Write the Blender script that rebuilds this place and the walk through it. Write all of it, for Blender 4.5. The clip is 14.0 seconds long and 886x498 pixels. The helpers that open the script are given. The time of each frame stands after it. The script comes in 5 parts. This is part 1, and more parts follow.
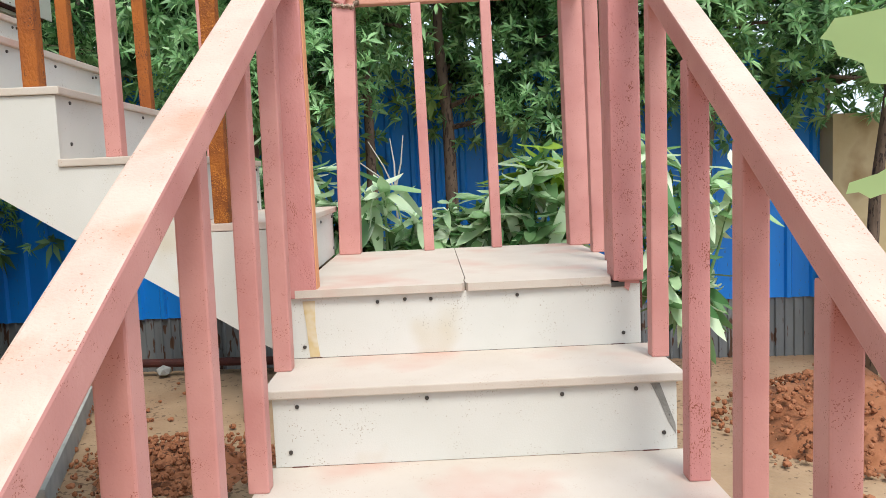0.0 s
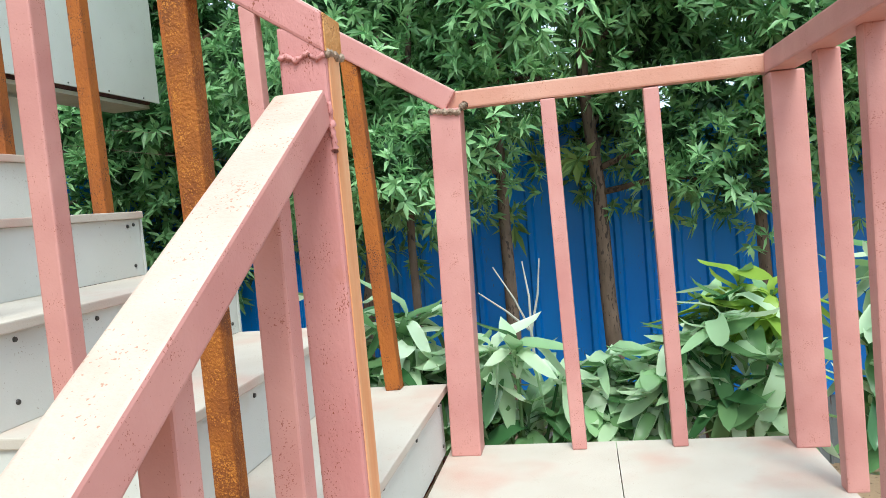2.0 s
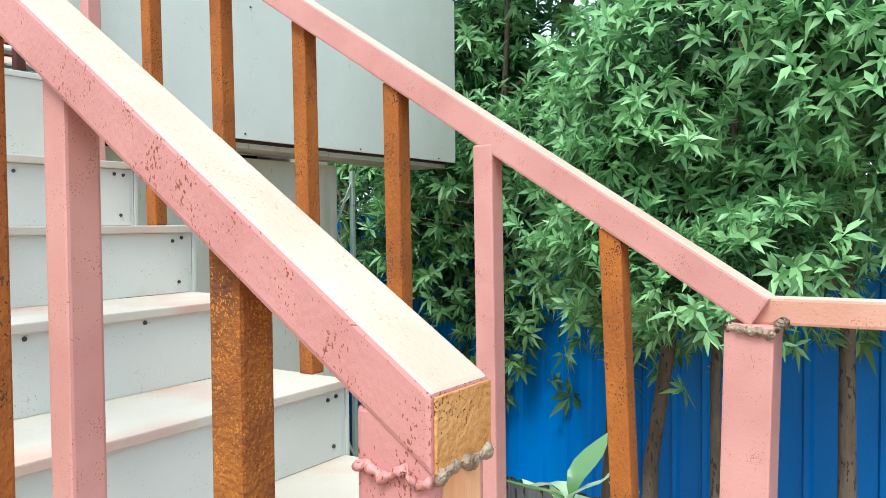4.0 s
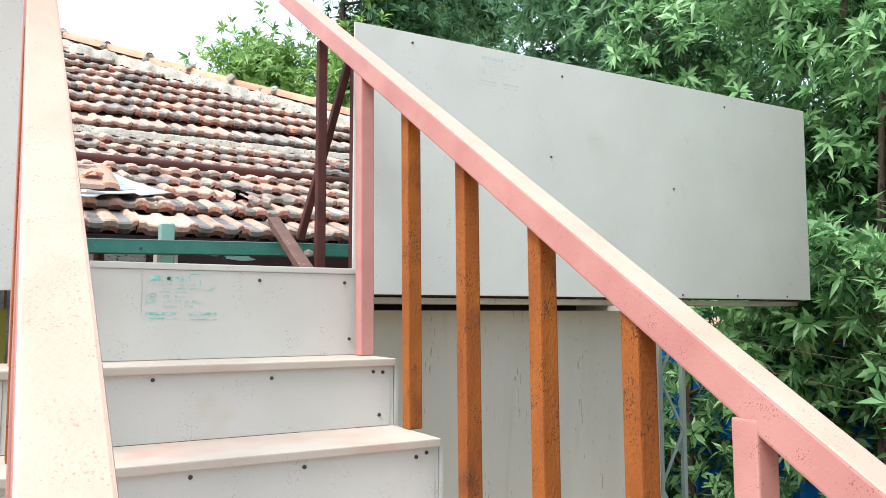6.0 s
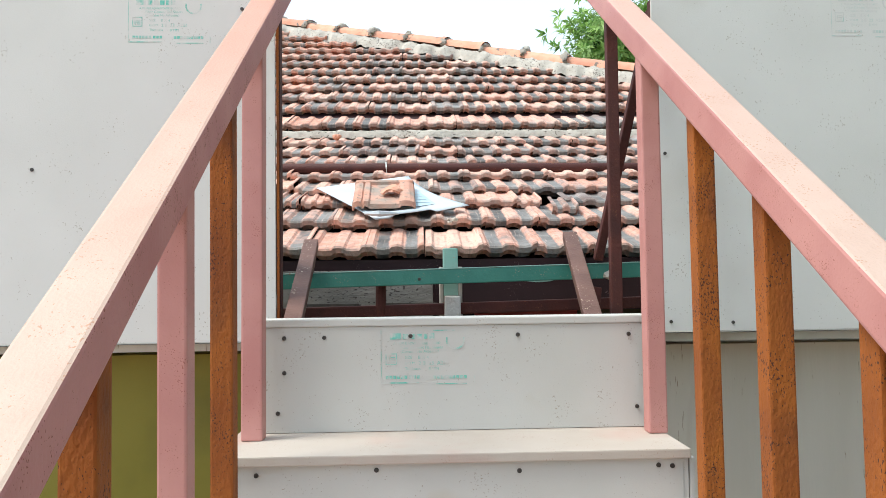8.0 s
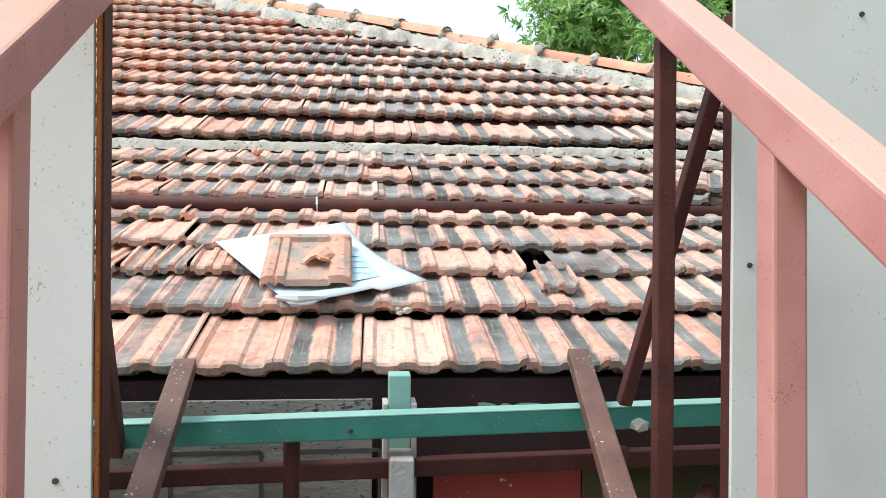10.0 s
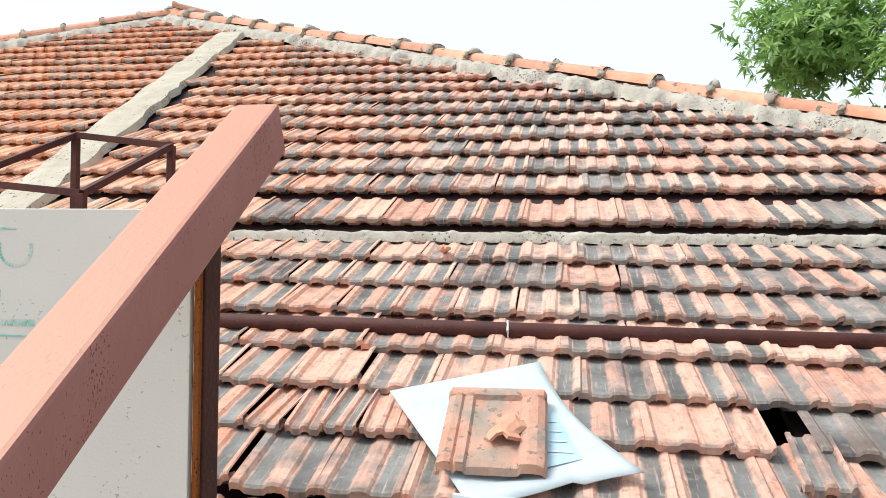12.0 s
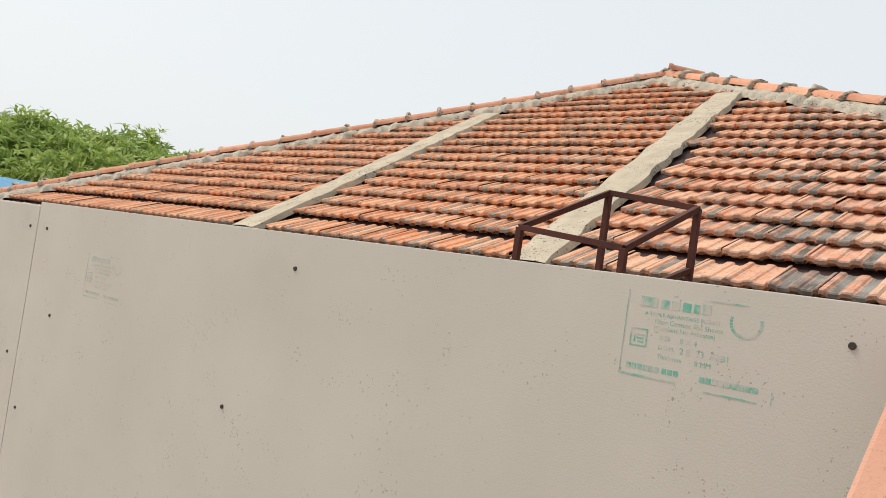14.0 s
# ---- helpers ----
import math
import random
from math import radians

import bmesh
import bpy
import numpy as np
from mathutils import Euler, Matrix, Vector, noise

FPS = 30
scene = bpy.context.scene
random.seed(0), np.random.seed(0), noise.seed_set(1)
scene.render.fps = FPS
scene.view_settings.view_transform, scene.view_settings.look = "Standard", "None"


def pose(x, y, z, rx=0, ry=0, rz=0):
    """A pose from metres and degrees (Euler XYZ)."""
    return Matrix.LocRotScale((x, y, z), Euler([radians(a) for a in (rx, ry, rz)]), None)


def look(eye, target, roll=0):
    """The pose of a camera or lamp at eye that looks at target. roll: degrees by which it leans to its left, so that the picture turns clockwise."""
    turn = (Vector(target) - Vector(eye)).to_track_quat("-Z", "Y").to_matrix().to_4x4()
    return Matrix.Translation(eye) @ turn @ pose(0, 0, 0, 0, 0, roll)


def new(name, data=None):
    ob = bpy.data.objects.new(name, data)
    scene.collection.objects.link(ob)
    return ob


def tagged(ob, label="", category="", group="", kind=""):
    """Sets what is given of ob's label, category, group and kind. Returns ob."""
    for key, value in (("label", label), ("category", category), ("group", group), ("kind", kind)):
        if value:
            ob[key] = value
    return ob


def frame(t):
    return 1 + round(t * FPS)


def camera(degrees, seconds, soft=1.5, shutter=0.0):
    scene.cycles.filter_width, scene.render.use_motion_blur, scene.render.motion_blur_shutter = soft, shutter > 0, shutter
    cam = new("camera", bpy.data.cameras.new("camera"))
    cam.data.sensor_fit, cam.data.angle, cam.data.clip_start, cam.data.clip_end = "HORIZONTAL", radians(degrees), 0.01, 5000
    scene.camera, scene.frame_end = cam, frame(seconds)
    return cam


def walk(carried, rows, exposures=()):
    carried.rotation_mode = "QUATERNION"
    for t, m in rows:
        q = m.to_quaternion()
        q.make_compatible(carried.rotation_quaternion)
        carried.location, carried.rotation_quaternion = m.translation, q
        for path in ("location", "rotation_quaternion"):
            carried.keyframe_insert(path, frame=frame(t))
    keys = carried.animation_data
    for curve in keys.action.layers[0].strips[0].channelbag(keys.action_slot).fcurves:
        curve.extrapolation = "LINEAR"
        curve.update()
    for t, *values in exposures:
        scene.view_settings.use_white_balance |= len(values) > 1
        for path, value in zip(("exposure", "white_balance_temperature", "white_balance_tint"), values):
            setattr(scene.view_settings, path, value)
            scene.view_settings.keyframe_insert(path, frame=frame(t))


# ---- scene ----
cam = camera(59.2, 14.0, soft=0.8)

PATH = [
    (0, (-0.083, -1.982, 0.278), (-0.056, 0.009, 0.09), -2.5),
    (0.5, (-0.032, -1.699, 0.318), (0.064, 0.293, 0.17), -4.2),
    (1, (0.056, -1.442, 0.444), (0.037, 0.555, 0.332), -5.3),
    (1.5, (0.022, -1.287, 0.492), (-0.166, 0.701, 0.372), -5.3),
    (2, (-0.044, -1.084, 0.677), (-0.399, 0.881, 0.551), -5.1),
    (2.5, (-0.02, -0.916, 0.736), (-0.571, 1.003, 0.614), -4.3),
    (3, (-0.016, -0.77, 0.882), (-0.751, 1.086, 0.769), -3.1),
    (3.3, (-0.023, -0.69, 0.88), (-0.863, 1.122, 0.773), -2.2),
    (3.5, (-0.06, -0.593, 0.908), (-0.957, 1.191, 0.796), -1.3),
    (3.7, (-0.071, -0.53, 0.992), (-1.028, 1.223, 0.889), -0.8),
    (4.2, (-0.094, -0.389, 1.11), (-1.297, 1.209, 1.079), -0.3),
    (6.3, (-0.14, 0.139, 1.419), (-1.965, 0.937, 1.594), -0.6),
    (6.5, (-0.175, 0.257, 1.449), (-2.068, 0.885, 1.605), -1.5),
    (7, (-0.214, 0.393, 1.577), (-2.191, 0.679, 1.68), -2.0),
    (7.5, (-0.288, 0.398, 1.58), (-2.284, 0.508, 1.651), -1.1),
    (8, (-0.496, 0.396, 1.606), (-2.494, 0.469, 1.679), -0.7),
    (8.2, (-0.6, 0.392, 1.674), (-2.588, 0.577, 1.779), -1.1),
    (10.3, (-1.413, 0.438, 2.008), (-3.4, 0.654, 1.967), 0.8),
    (10.5, (-1.448, 0.441, 2.036), (-3.434, 0.668, 1.966), 0.9),
    (11, (-1.628, 0.485, 2.083), (-3.622, 0.615, 1.995), -0.1),
    (11.5, (-1.781, 0.526, 2.261), (-3.78, 0.488, 2.209), -0.7),
    (11.9, (-1.778, 0.465, 2.304), (-3.766, 0.24, 2.319), 0.3),
    (12, (-1.76, 0.434, 2.328), (-3.736, 0.126, 2.352), 0.8),
    (12.2, (-1.718, 0.356, 2.364), (-3.671, -0.069, 2.413), 1.5),
    (12.5, (-1.672, 0.318, 2.375), (-3.559, -0.34, 2.468), 3.5),
    (13, (-1.621, 0.245, 2.371), (-3.361, -0.734, 2.492), 5.9),
    (13.5, (-1.564, 0.183, 2.348), (-3.155, -1.025, 2.443), 8.1),
    (14, (-1.517, 0.164, 2.339), (-3.046, -1.123, 2.402), 8.4),
]
walk(cam, [(t, look(eye, target, roll)) for t, eye, target, roll in PATH],
     exposures=[(0.0, 0.80, 6400, 7), (2.0, 0.98, 5980, -2), (4.2, 1.13, 5900, -4), (6.3, 1.06, 6300, 6), (8.2, 0.76, 6300, 5),
                (11.0, 0.82, 6150, 2), (12.5, 0.50, 7000, 8), (14.0, 0.23, 7650, 9)])

# ---- sky and sun: a bright, hazy overcast day ----
world = bpy.data.worlds.new("world")
scene.world = world
world.use_nodes = True
wn = world.node_tree
wn.nodes.clear()
sky = wn.nodes.new("ShaderNodeTexSky")
sky.sky_type = "NISHITA"
sky.sun_disc = False
sky.sun_elevation = radians(58)
sky.sun_rotation = radians(164)
sky.dust_density = 6.0
sky.air_density = 1.0
haze = wn.nodes.new("ShaderNodeMix")
haze.data_type = "RGBA"
haze.inputs["Factor"].default_value = 0.72
haze.inputs["B"].default_value = (8.5, 9.7, 11.5, 1)
back = wn.nodes.new("ShaderNodeBackground")
back.inputs["Strength"].default_value = 0.094
wout = wn.nodes.new("ShaderNodeOutputWorld")
wn.links.new(sky.outputs["Color"], haze.inputs["A"])
wn.links.new(haze.outputs["Result"], back.inputs["Color"])
wn.links.new(back.outputs["Background"], wout.inputs["Surface"])

sun = new("sun", bpy.data.lights.new("sun", "SUN"))
sun.data.energy = 1.85
sun.data.angle = radians(22)
sun.data.color = (1.0, 0.955, 0.89)
sun.matrix_basis = look((1.6, -5.7, 9.5), (0, 0, 0))

# ---- materials ----


def material(name, a, b, scale=6.0, rough=0.7, bump=0.0, bump_scale=60.0, spots=None, stretch=(1, 1, 1), metal=0.0,
             patches=None, random_tint=0.0, island=False, detail=6.0, along=None):
    """A node material: two colours mixed by noise, with optional fine spots (colour, scale, amount) and broad patches (colour, scale, amount)."""
    m = bpy.data.materials.new(name)
    m.use_nodes = True
    nt = m.node_tree
    n, l = nt.nodes, nt.links
    shader = n["Principled BSDF"]
    shader.inputs["Roughness"].default_value = rough
    shader.inputs["Metallic"].default_value = metal
    geo = n.new("ShaderNodeNewGeometry")
    vm = n.new("ShaderNodeVectorMath")
    vm.operation = "MULTIPLY"
    vm.inputs[1].default_value = stretch
    l.new(geo.outputs["Position"], vm.inputs[0])

    def tex(sc, det=detail):
        t = n.new("ShaderNodeTexNoise")
        t.inputs["Scale"].default_value = sc
        t.inputs["Detail"].default_value = det
        l.new(vm.outputs[0], t.inputs["Vector"])
        return t

    def ramp(src, lo, hi):
        r = n.new("ShaderNodeMapRange")
        r.inputs["From Min"].default_value = lo
        r.inputs["From Max"].default_value = hi
        l.new(src, r.inputs["Value"])
        return r.outputs["Result"]

    def mix(fac, x, y):
        k = n.new("ShaderNodeMix")
        k.data_type = "RGBA"
        l.new(fac, k.inputs["Factor"])
        for sock, v in (("A", x), ("B", y)):
            if isinstance(v, tuple):
                k.inputs[sock].default_value = (*v, 1)
            else:
                l.new(v, k.inputs[sock])
        return k.outputs["Result"]

    col = mix(ramp(tex(scale).outputs["Fac"], 0.3, 0.7), a, b)
    if patches:
        c, sc, amount = patches
        col = mix(ramp(tex(sc, 3.0).outputs["Fac"], 0.72 - amount * 0.4, 0.9 - amount * 0.4), col, c)
    if along:
        c, x0, x1 = along
        sx = n.new("ShaderNodeSeparateXYZ")
        l.new(geo.outputs["Position"], sx.inputs[0])
        col = mix(ramp(sx.outputs[0], x0, x1), col, c)
    if spots:
        c, sc, amount = spots
        fine = tex(sc, 2.0).outputs["Fac"]
        broad = tex(sc / 14, 3.0).outputs["Fac"]
        k = n.new("ShaderNodeMath")
        k.operation = "MULTIPLY_ADD"
        k.inputs[1].default_value = 0.5
        l.new(broad, k.inputs[0])
        l.new(fine, k.inputs[2])
        col = mix(ramp(k.outputs[0], 1.0 - amount * 0.3, 1.04 - amount * 0.3), col, c)
    if random_tint:
        if island:
            rnd = geo.outputs["Random Per Island"]
        else:
            rnd = n.new("ShaderNodeObjectInfo").outputs["Random"]
        hsv = n.new("ShaderNodeHueSaturation")
        l.new(col, hsv.inputs["Color"])
        mr = n.new("ShaderNodeMapRange")
        mr.inputs["To Min"].default_value = 1 - random_tint
        mr.inputs["To Max"].default_value = 1 + random_tint
        l.new(rnd, mr.inputs["Value"])
        l.new(mr.outputs["Result"], hsv.inputs["Value"])
        col = hsv.outputs["Color"]
    l.new(col, shader.inputs["Base Color"])
    if bump:
        bp = n.new("ShaderNodeBump")
        bp.inputs["Strength"].default_value = bump
        bp.inputs["Distance"].default_value = 0.01
        l.new(tex(bump_scale).outputs["Fac"], bp.inputs["Height"])
        l.new(bp.outputs["Normal"], shader.inputs["Normal"])
    return m


def leaf_material(name, dark, light, gloss=0.45):
    """Leaves: each blade has its own green, with a little light let through."""
    m = bpy.data.materials.new(name)
    m.use_nodes = True
    n, l = m.node_tree.nodes, m.node_tree.links
    shader = n["Principled BSDF"]
    geo = n.new("ShaderNodeNewGeometry")
    obj = n.new("ShaderNodeObjectInfo")
    add = n.new("ShaderNodeMath")
    add.operation = "ADD"
    l.new(geo.outputs["Random Per Island"], add.inputs[0])
    l.new(obj.outputs["Random"], add.inputs[1])
    fr = n.new("ShaderNodeMath")
    fr.operation = "FRACT"
    l.new(add.outputs[0], fr.inputs[0])
    k = n.new("ShaderNodeMix")
    k.data_type = "RGBA"
    k.inputs["A"].default_value = (*dark, 1)
    k.inputs["B"].default_value = (*light, 1)
    l.new(fr.outputs[0], k.inputs["Factor"])
    l.new(k.outputs["Result"], shader.inputs["Base Color"])
    shader.inputs["Roughness"].default_value = gloss
    tr = n.new("ShaderNodeBsdfTranslucent")
    l.new(k.outputs["Result"], tr.inputs["Color"])
    ms = n.new("ShaderNodeMixShader")
    ms.inputs[0].default_value = 0.36
    l.new(shader.outputs[0], ms.inputs[1])
    l.new(tr.outputs[0], ms.inputs[2])
    l.new(ms.outputs[0], n["Material Output"].inputs["Surface"])
    return m


def tile_material(name, island):
    """Fired clay tile: orange to salmon, with grey-black lichen in the channels and on whole tiles."""
    m = bpy.data.materials.new(name)
    m.use_nodes = True
    n, l = m.node_tree.nodes, m.node_tree.links
    shader = n["Principled BSDF"]
    shader.inputs["Roughness"].default_value = 0.88
    geo = n.new("ShaderNodeNewGeometry")
    rnd = geo.outputs["Random Per Island"] if island else n.new("ShaderNodeObjectInfo").outputs["Random"]
    uv = n.new("ShaderNodeUVMap")
    uv.uv_map = "UVMap"

    def math_node(op, a, b=None):
        k = n.new("ShaderNodeMath")
        k.operation = op
        for i, v in enumerate((a, b)):
            if v is None:
                continue
            if isinstance(v, (int, float)):
                k.inputs[i].default_value = v
            else:
                l.new(v, k.inputs[i])
        return k.outputs[0]

    def tex(sc, det, vec=None):
        t = n.new("ShaderNodeTexNoise")
        t.inputs["Scale"].default_value = sc
        t.inputs["Detail"].default_value = det
        l.new(vec or geo.outputs["Position"], t.inputs["Vector"])
        return t.outputs["Fac"]

    def rng(v, a, b, c=0.0, d=1.0):
        r = n.new("ShaderNodeMapRange")
        for key, val in (("From Min", a), ("From Max", b), ("To Min", c), ("To Max", d)):
            r.inputs[key].default_value = val
        l.new(v, r.inputs["Value"])
        return r.outputs["Result"]

    def mix(f, a, b):
        k = n.new("ShaderNodeMix")
        k.data_type = "RGBA"
        l.new(f, k.inputs["Factor"])
        for sock, v in (("A", a), ("B", b)):
            if isinstance(v, tuple):
                k.inputs[sock].default_value = (*v, 1)
            else:
                l.new(v, k.inputs[sock])
        return k.outputs["Result"]

    sep = n.new("ShaderNodeSeparateXYZ")
    l.new(uv.outputs["UV"], sep.inputs[0])
    sp = n.new("ShaderNodeSeparateXYZ")
    l.new(geo.outputs["Position"], sp.inputs[0])
    pinkish = mix(rnd, (0.62, 0.30, 0.215), (0.79, 0.49, 0.38))
    orange = mix(rnd, (0.72, 0.26, 0.115), (0.84, 0.42, 0.235))
    clay = mix(rng(sp.outputs[1], -2.6, 0.2), orange, pinkish)
    clay = mix(rng(tex(22, 6), 0.45, 0.8), clay, (0.64, 0.45, 0.37))
    # the two channels of a tile hold the lichen
    wave = math_node("SINE", math_node("MULTIPLY", math_node("SUBTRACT", sep.outputs[0], 0.16), 12.6))
    rough_edge = math_node("MULTIPLY", math_node("SUBTRACT", tex(26, 5), 0.5), 0.9)
    channel = rng(math_node("ADD", wave, rough_edge), 0.0, 0.45)
    # some tiles are wholly grown over, some are clean; the older side of the roof has more
    second = math_node("FRACT", math_node("MULTIPLY", rnd, 7.31))
    side = rng(sp.outputs[1], -1.4, 1.4, -0.20, 0.13)
    broad = rng(tex(0.9, 3), 0.35, 0.65, -0.14, 0.14)
    grown = math_node("ADD", math_node("ADD", second, side), broad)
    patch = math_node("ADD", grown, math_node("MULTIPLY", math_node("SUBTRACT", tex(12, 6), 0.5), 0.8))
    whole = rng(patch, 0.74, 1.0, 0.0, 0.85)
    lichen = math_node("MAXIMUM", math_node("MULTIPLY", rng(patch, 0.12, 0.42), channel), whole)
    grey = mix(rng(tex(5, 6), 0.35, 0.65), (0.085, 0.084, 0.082), (0.28, 0.275, 0.262))
    col = mix(lichen, clay, grey)
    # fine streaks that run down each tile
    stretch = n.new("ShaderNodeVectorMath")
    stretch.operation = "MULTIPLY"
    stretch.inputs[1].default_value = (7.0, 90.0, 7.0)
    l.new(geo.outputs["Position"], stretch.inputs[0])
    col = mix(rng(tex(1.0, 5, stretch.outputs[0]), 0.52, 0.74, 0.0, 0.45), col, (0.20, 0.145, 0.115))
    col = mix(rng(tex(1.4, 3, stretch.outputs[0]), 0.60, 0.74, 0.0, 0.45), col, (0.66, 0.50, 0.42))
    # grime in small blots and along the lower lip
    col = mix(rng(tex(55, 6), 0.54, 0.70, 0.0, 0.48), col, (0.17, 0.13, 0.105))
    lip = math_node("MULTIPLY", rng(sep.outputs[1], 0.09, 0.0), rng(tex(18, 4), 0.40, 0.62, 0.0, 0.75))
    col = mix(lip, col, (0.27, 0.245, 0.215))
    pale = rng(tex(38, 4), 0.60, 0.72, 0.0, 0.25)
    col = mix(pale, col, (0.55, 0.50, 0.43))
    l.new(col, shader.inputs["Base Color"])
    bp = n.new("ShaderNodeBump")
    bp.inputs["Strength"].default_value = 0.5
    bp.inputs["Distance"].default_value = 0.009
    l.new(tex(70, 8), bp.inputs["Height"])
    l.new(bp.outputs["Normal"], shader.inputs["Normal"])
    return m


PINK = material("pink_paint", (0.47, 0.198, 0.178), (0.57, 0.275, 0.242), 7, 0.5, 0.06, 200, ((0.30, 0.095, 0.065), 420, 0.22))
PINK_RUSTED = material("pink_paint_rusting", (0.46, 0.18, 0.17), (0.56, 0.255, 0.235), 8, 0.55, 0.12, 170, ((0.24, 0.065, 0.035), 400, 0.33),
                       patches=((0.43, 0.14, 0.08), 9, 0.18), stretch=(1, 1, 0.6))
# handrail tops: top light and dust are put into a paler pink
TOPLIT = material("dusty_toplit_pink_paint", (0.475, 0.335, 0.27), (0.545, 0.42, 0.345), 10, 0.62, 0.2, 160, ((0.38, 0.20, 0.13), 240, 0.24),
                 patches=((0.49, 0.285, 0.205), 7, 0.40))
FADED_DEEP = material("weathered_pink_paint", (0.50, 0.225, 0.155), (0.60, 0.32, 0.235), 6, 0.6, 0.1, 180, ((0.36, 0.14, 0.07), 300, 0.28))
TOPLIT_FAR = material("pale_handrail_top", (0.49, 0.34, 0.265), (0.575, 0.435, 0.35), 7, 0.6, 0.14, 180, ((0.46, 0.25, 0.16), 280, 0.24),
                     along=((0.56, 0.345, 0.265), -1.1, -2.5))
TOPLIT_UPPER = material("toplit_handrail_top", (0.49, 0.345, 0.265), (0.58, 0.445, 0.355), 7, 0.6, 0.14, 180, ((0.46, 0.25, 0.16), 280, 0.24),
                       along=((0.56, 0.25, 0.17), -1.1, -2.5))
PRIMER = material("orange_primer", (0.62, 0.25, 0.10), (0.72, 0.40, 0.22), 30, 0.7, 0.2, 90, stretch=(1, 1, 0.12))
RUST = material("rusty_steel", (0.37, 0.108, 0.010), (0.22, 0.056, 0.007), 9, 0.85, 0.35, 150, ((0.070, 0.021, 0.010), 360, 0.40),
                patches=((0.095, 0.027, 0.010), 7, 0.36), stretch=(1, 1, 0.6))
RUST_DARK = material("heavy_rust", (0.34, 0.105, 0.012), (0.19, 0.052, 0.010), 24, 0.9, 0.45, 190, ((0.46, 0.165, 0.022), 420, 0.52),
                     patches=((0.085, 0.027, 0.012), 12, 0.36))
RUST_ORANGE = material("fresh_orange_rust", (0.42, 0.165, 0.035), (0.58, 0.29, 0.10), 30, 0.85, 0.4, 160, ((0.16, 0.05, 0.015), 300, 0.34))
BROWN = material("red_brown_paint", (0.050, 0.0105, 0.0075), (0.088, 0.019, 0.012), 12, 0.72, 0.2, 120, ((0.22, 0.075, 0.03), 380, 0.16))
BROWN_WORN = material("worn_brown_paint", (0.105, 0.048, 0.034), (0.165, 0.082, 0.060), 14, 0.65, 0.25, 120, ((0.62, 0.5, 0.36), 160, 0.16))
WELD = material("weld_bead", (0.20, 0.12, 0.08), (0.46, 0.35, 0.26), 60, 0.6, 0.9, 120, metal=0.4)
BOARD = material("fibre_cement_board", (0.64, 0.63, 0.59), (0.70, 0.69, 0.65), 3, 0.8, 0.06, 300, ((0.44, 0.41, 0.35), 190, 0.10),
                 patches=((0.60, 0.575, 0.52), 2.2, 0.20))
RISER = material("riser_board", (0.54, 0.53, 0.485), (0.61, 0.60, 0.56), 3, 0.8, 0.06, 300, ((0.38, 0.34, 0.28), 230, 0.14),
                 patches=((0.50, 0.42, 0.28), 3.5, 0.24))
TREAD = material("tread_board", (0.48, 0.415, 0.35), (0.535, 0.475, 0.41), 5, 0.75, 0.08, 240, ((0.42, 0.32, 0.25), 260, 0.18),
                 patches=((0.50, 0.33, 0.27), 3.4, 0.55))
SCREW = material("dark_screw", (0.03, 0.027, 0.025), (0.06, 0.05, 0.04), 80, 0.5)
JOINT = material("dark_joint", (0.05, 0.045, 0.04), (0.09, 0.08, 0.07), 40, 0.9)
STAMP = material("green_stamp_ink", (0.13, 0.52, 0.41), (0.32, 0.60, 0.52), 90, 0.8, patches=((0.60, 0.61, 0.57), 45, 0.75))
STAMP_PALE = material("faded_stamp_ink", (0.40, 0.57, 0.51), (0.52, 0.60, 0.56), 60, 0.8, patches=((0.61, 0.60, 0.57), 40, 0.9))
STAIN = material("rust_stain", (0.50, 0.36, 0.16), (0.58, 0.47, 0.28), 20, 0.85, patches=((0.62, 0.57, 0.47), 14, 0.5))
CEMENT = material("cement_mortar", (0.42, 0.365, 0.285), (0.55, 0.49, 0.395), 9, 0.95, 0.8, 55, ((0.18, 0.16, 0.13), 60, 0.34))
MORTAR = material("old_mortar", (0.39, 0.35, 0.295), (0.53, 0.49, 0.42), 12, 0.95, 0.9, 45, ((0.15, 0.13, 0.11), 70, 0.34))
CONCRETE = material("grey_concrete", (0.36, 0.36, 0.34), (0.5, 0.5, 0.47), 6, 0.9, 0.4, 60, patches=((0.25, 0.15, 0.09), 3, 0.4))
CREAM = material("cream_wall", (0.60, 0.56, 0.475), (0.71, 0.67, 0.585), 4.5, 0.85, 0.1, 120, ((0.40, 0.32, 0.24), 160, 0.12),
                 patches=((0.46, 0.39, 0.29), 6, 0.38), stretch=(1, 1, 0.12))
OLIVE = material("olive_green_wall", (0.215, 0.19, 0.020), (0.27, 0.235, 0.035), 2.5, 0.7, 0.06, 120, patches=((0.16, 0.14, 0.02), 3, 0.3))
YELLOW = material("yellow_ochre_wall", (0.42, 0.33, 0.18), (0.50, 0.41, 0.25), 3, 0.85, 0.1, 90, patches=((0.28, 0.19, 0.09), 3, 0.4))
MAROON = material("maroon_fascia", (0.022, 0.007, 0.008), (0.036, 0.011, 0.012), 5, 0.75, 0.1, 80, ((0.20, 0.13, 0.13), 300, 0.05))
RED = material("red_panel", (0.27, 0.035, 0.030), (0.33, 0.05, 0.04), 6, 0.6, 0.1, 80, ((0.6, 0.45, 0.4), 70, 0.2))
GREY_SHEET = material("grey_fibre_sheet", (0.17, 0.165, 0.15), (0.27, 0.26, 0.235), 14, 0.9, 0.3, 90, ((0.06, 0.055, 0.05), 170, 0.32), stretch=(1, 0.4, 1))
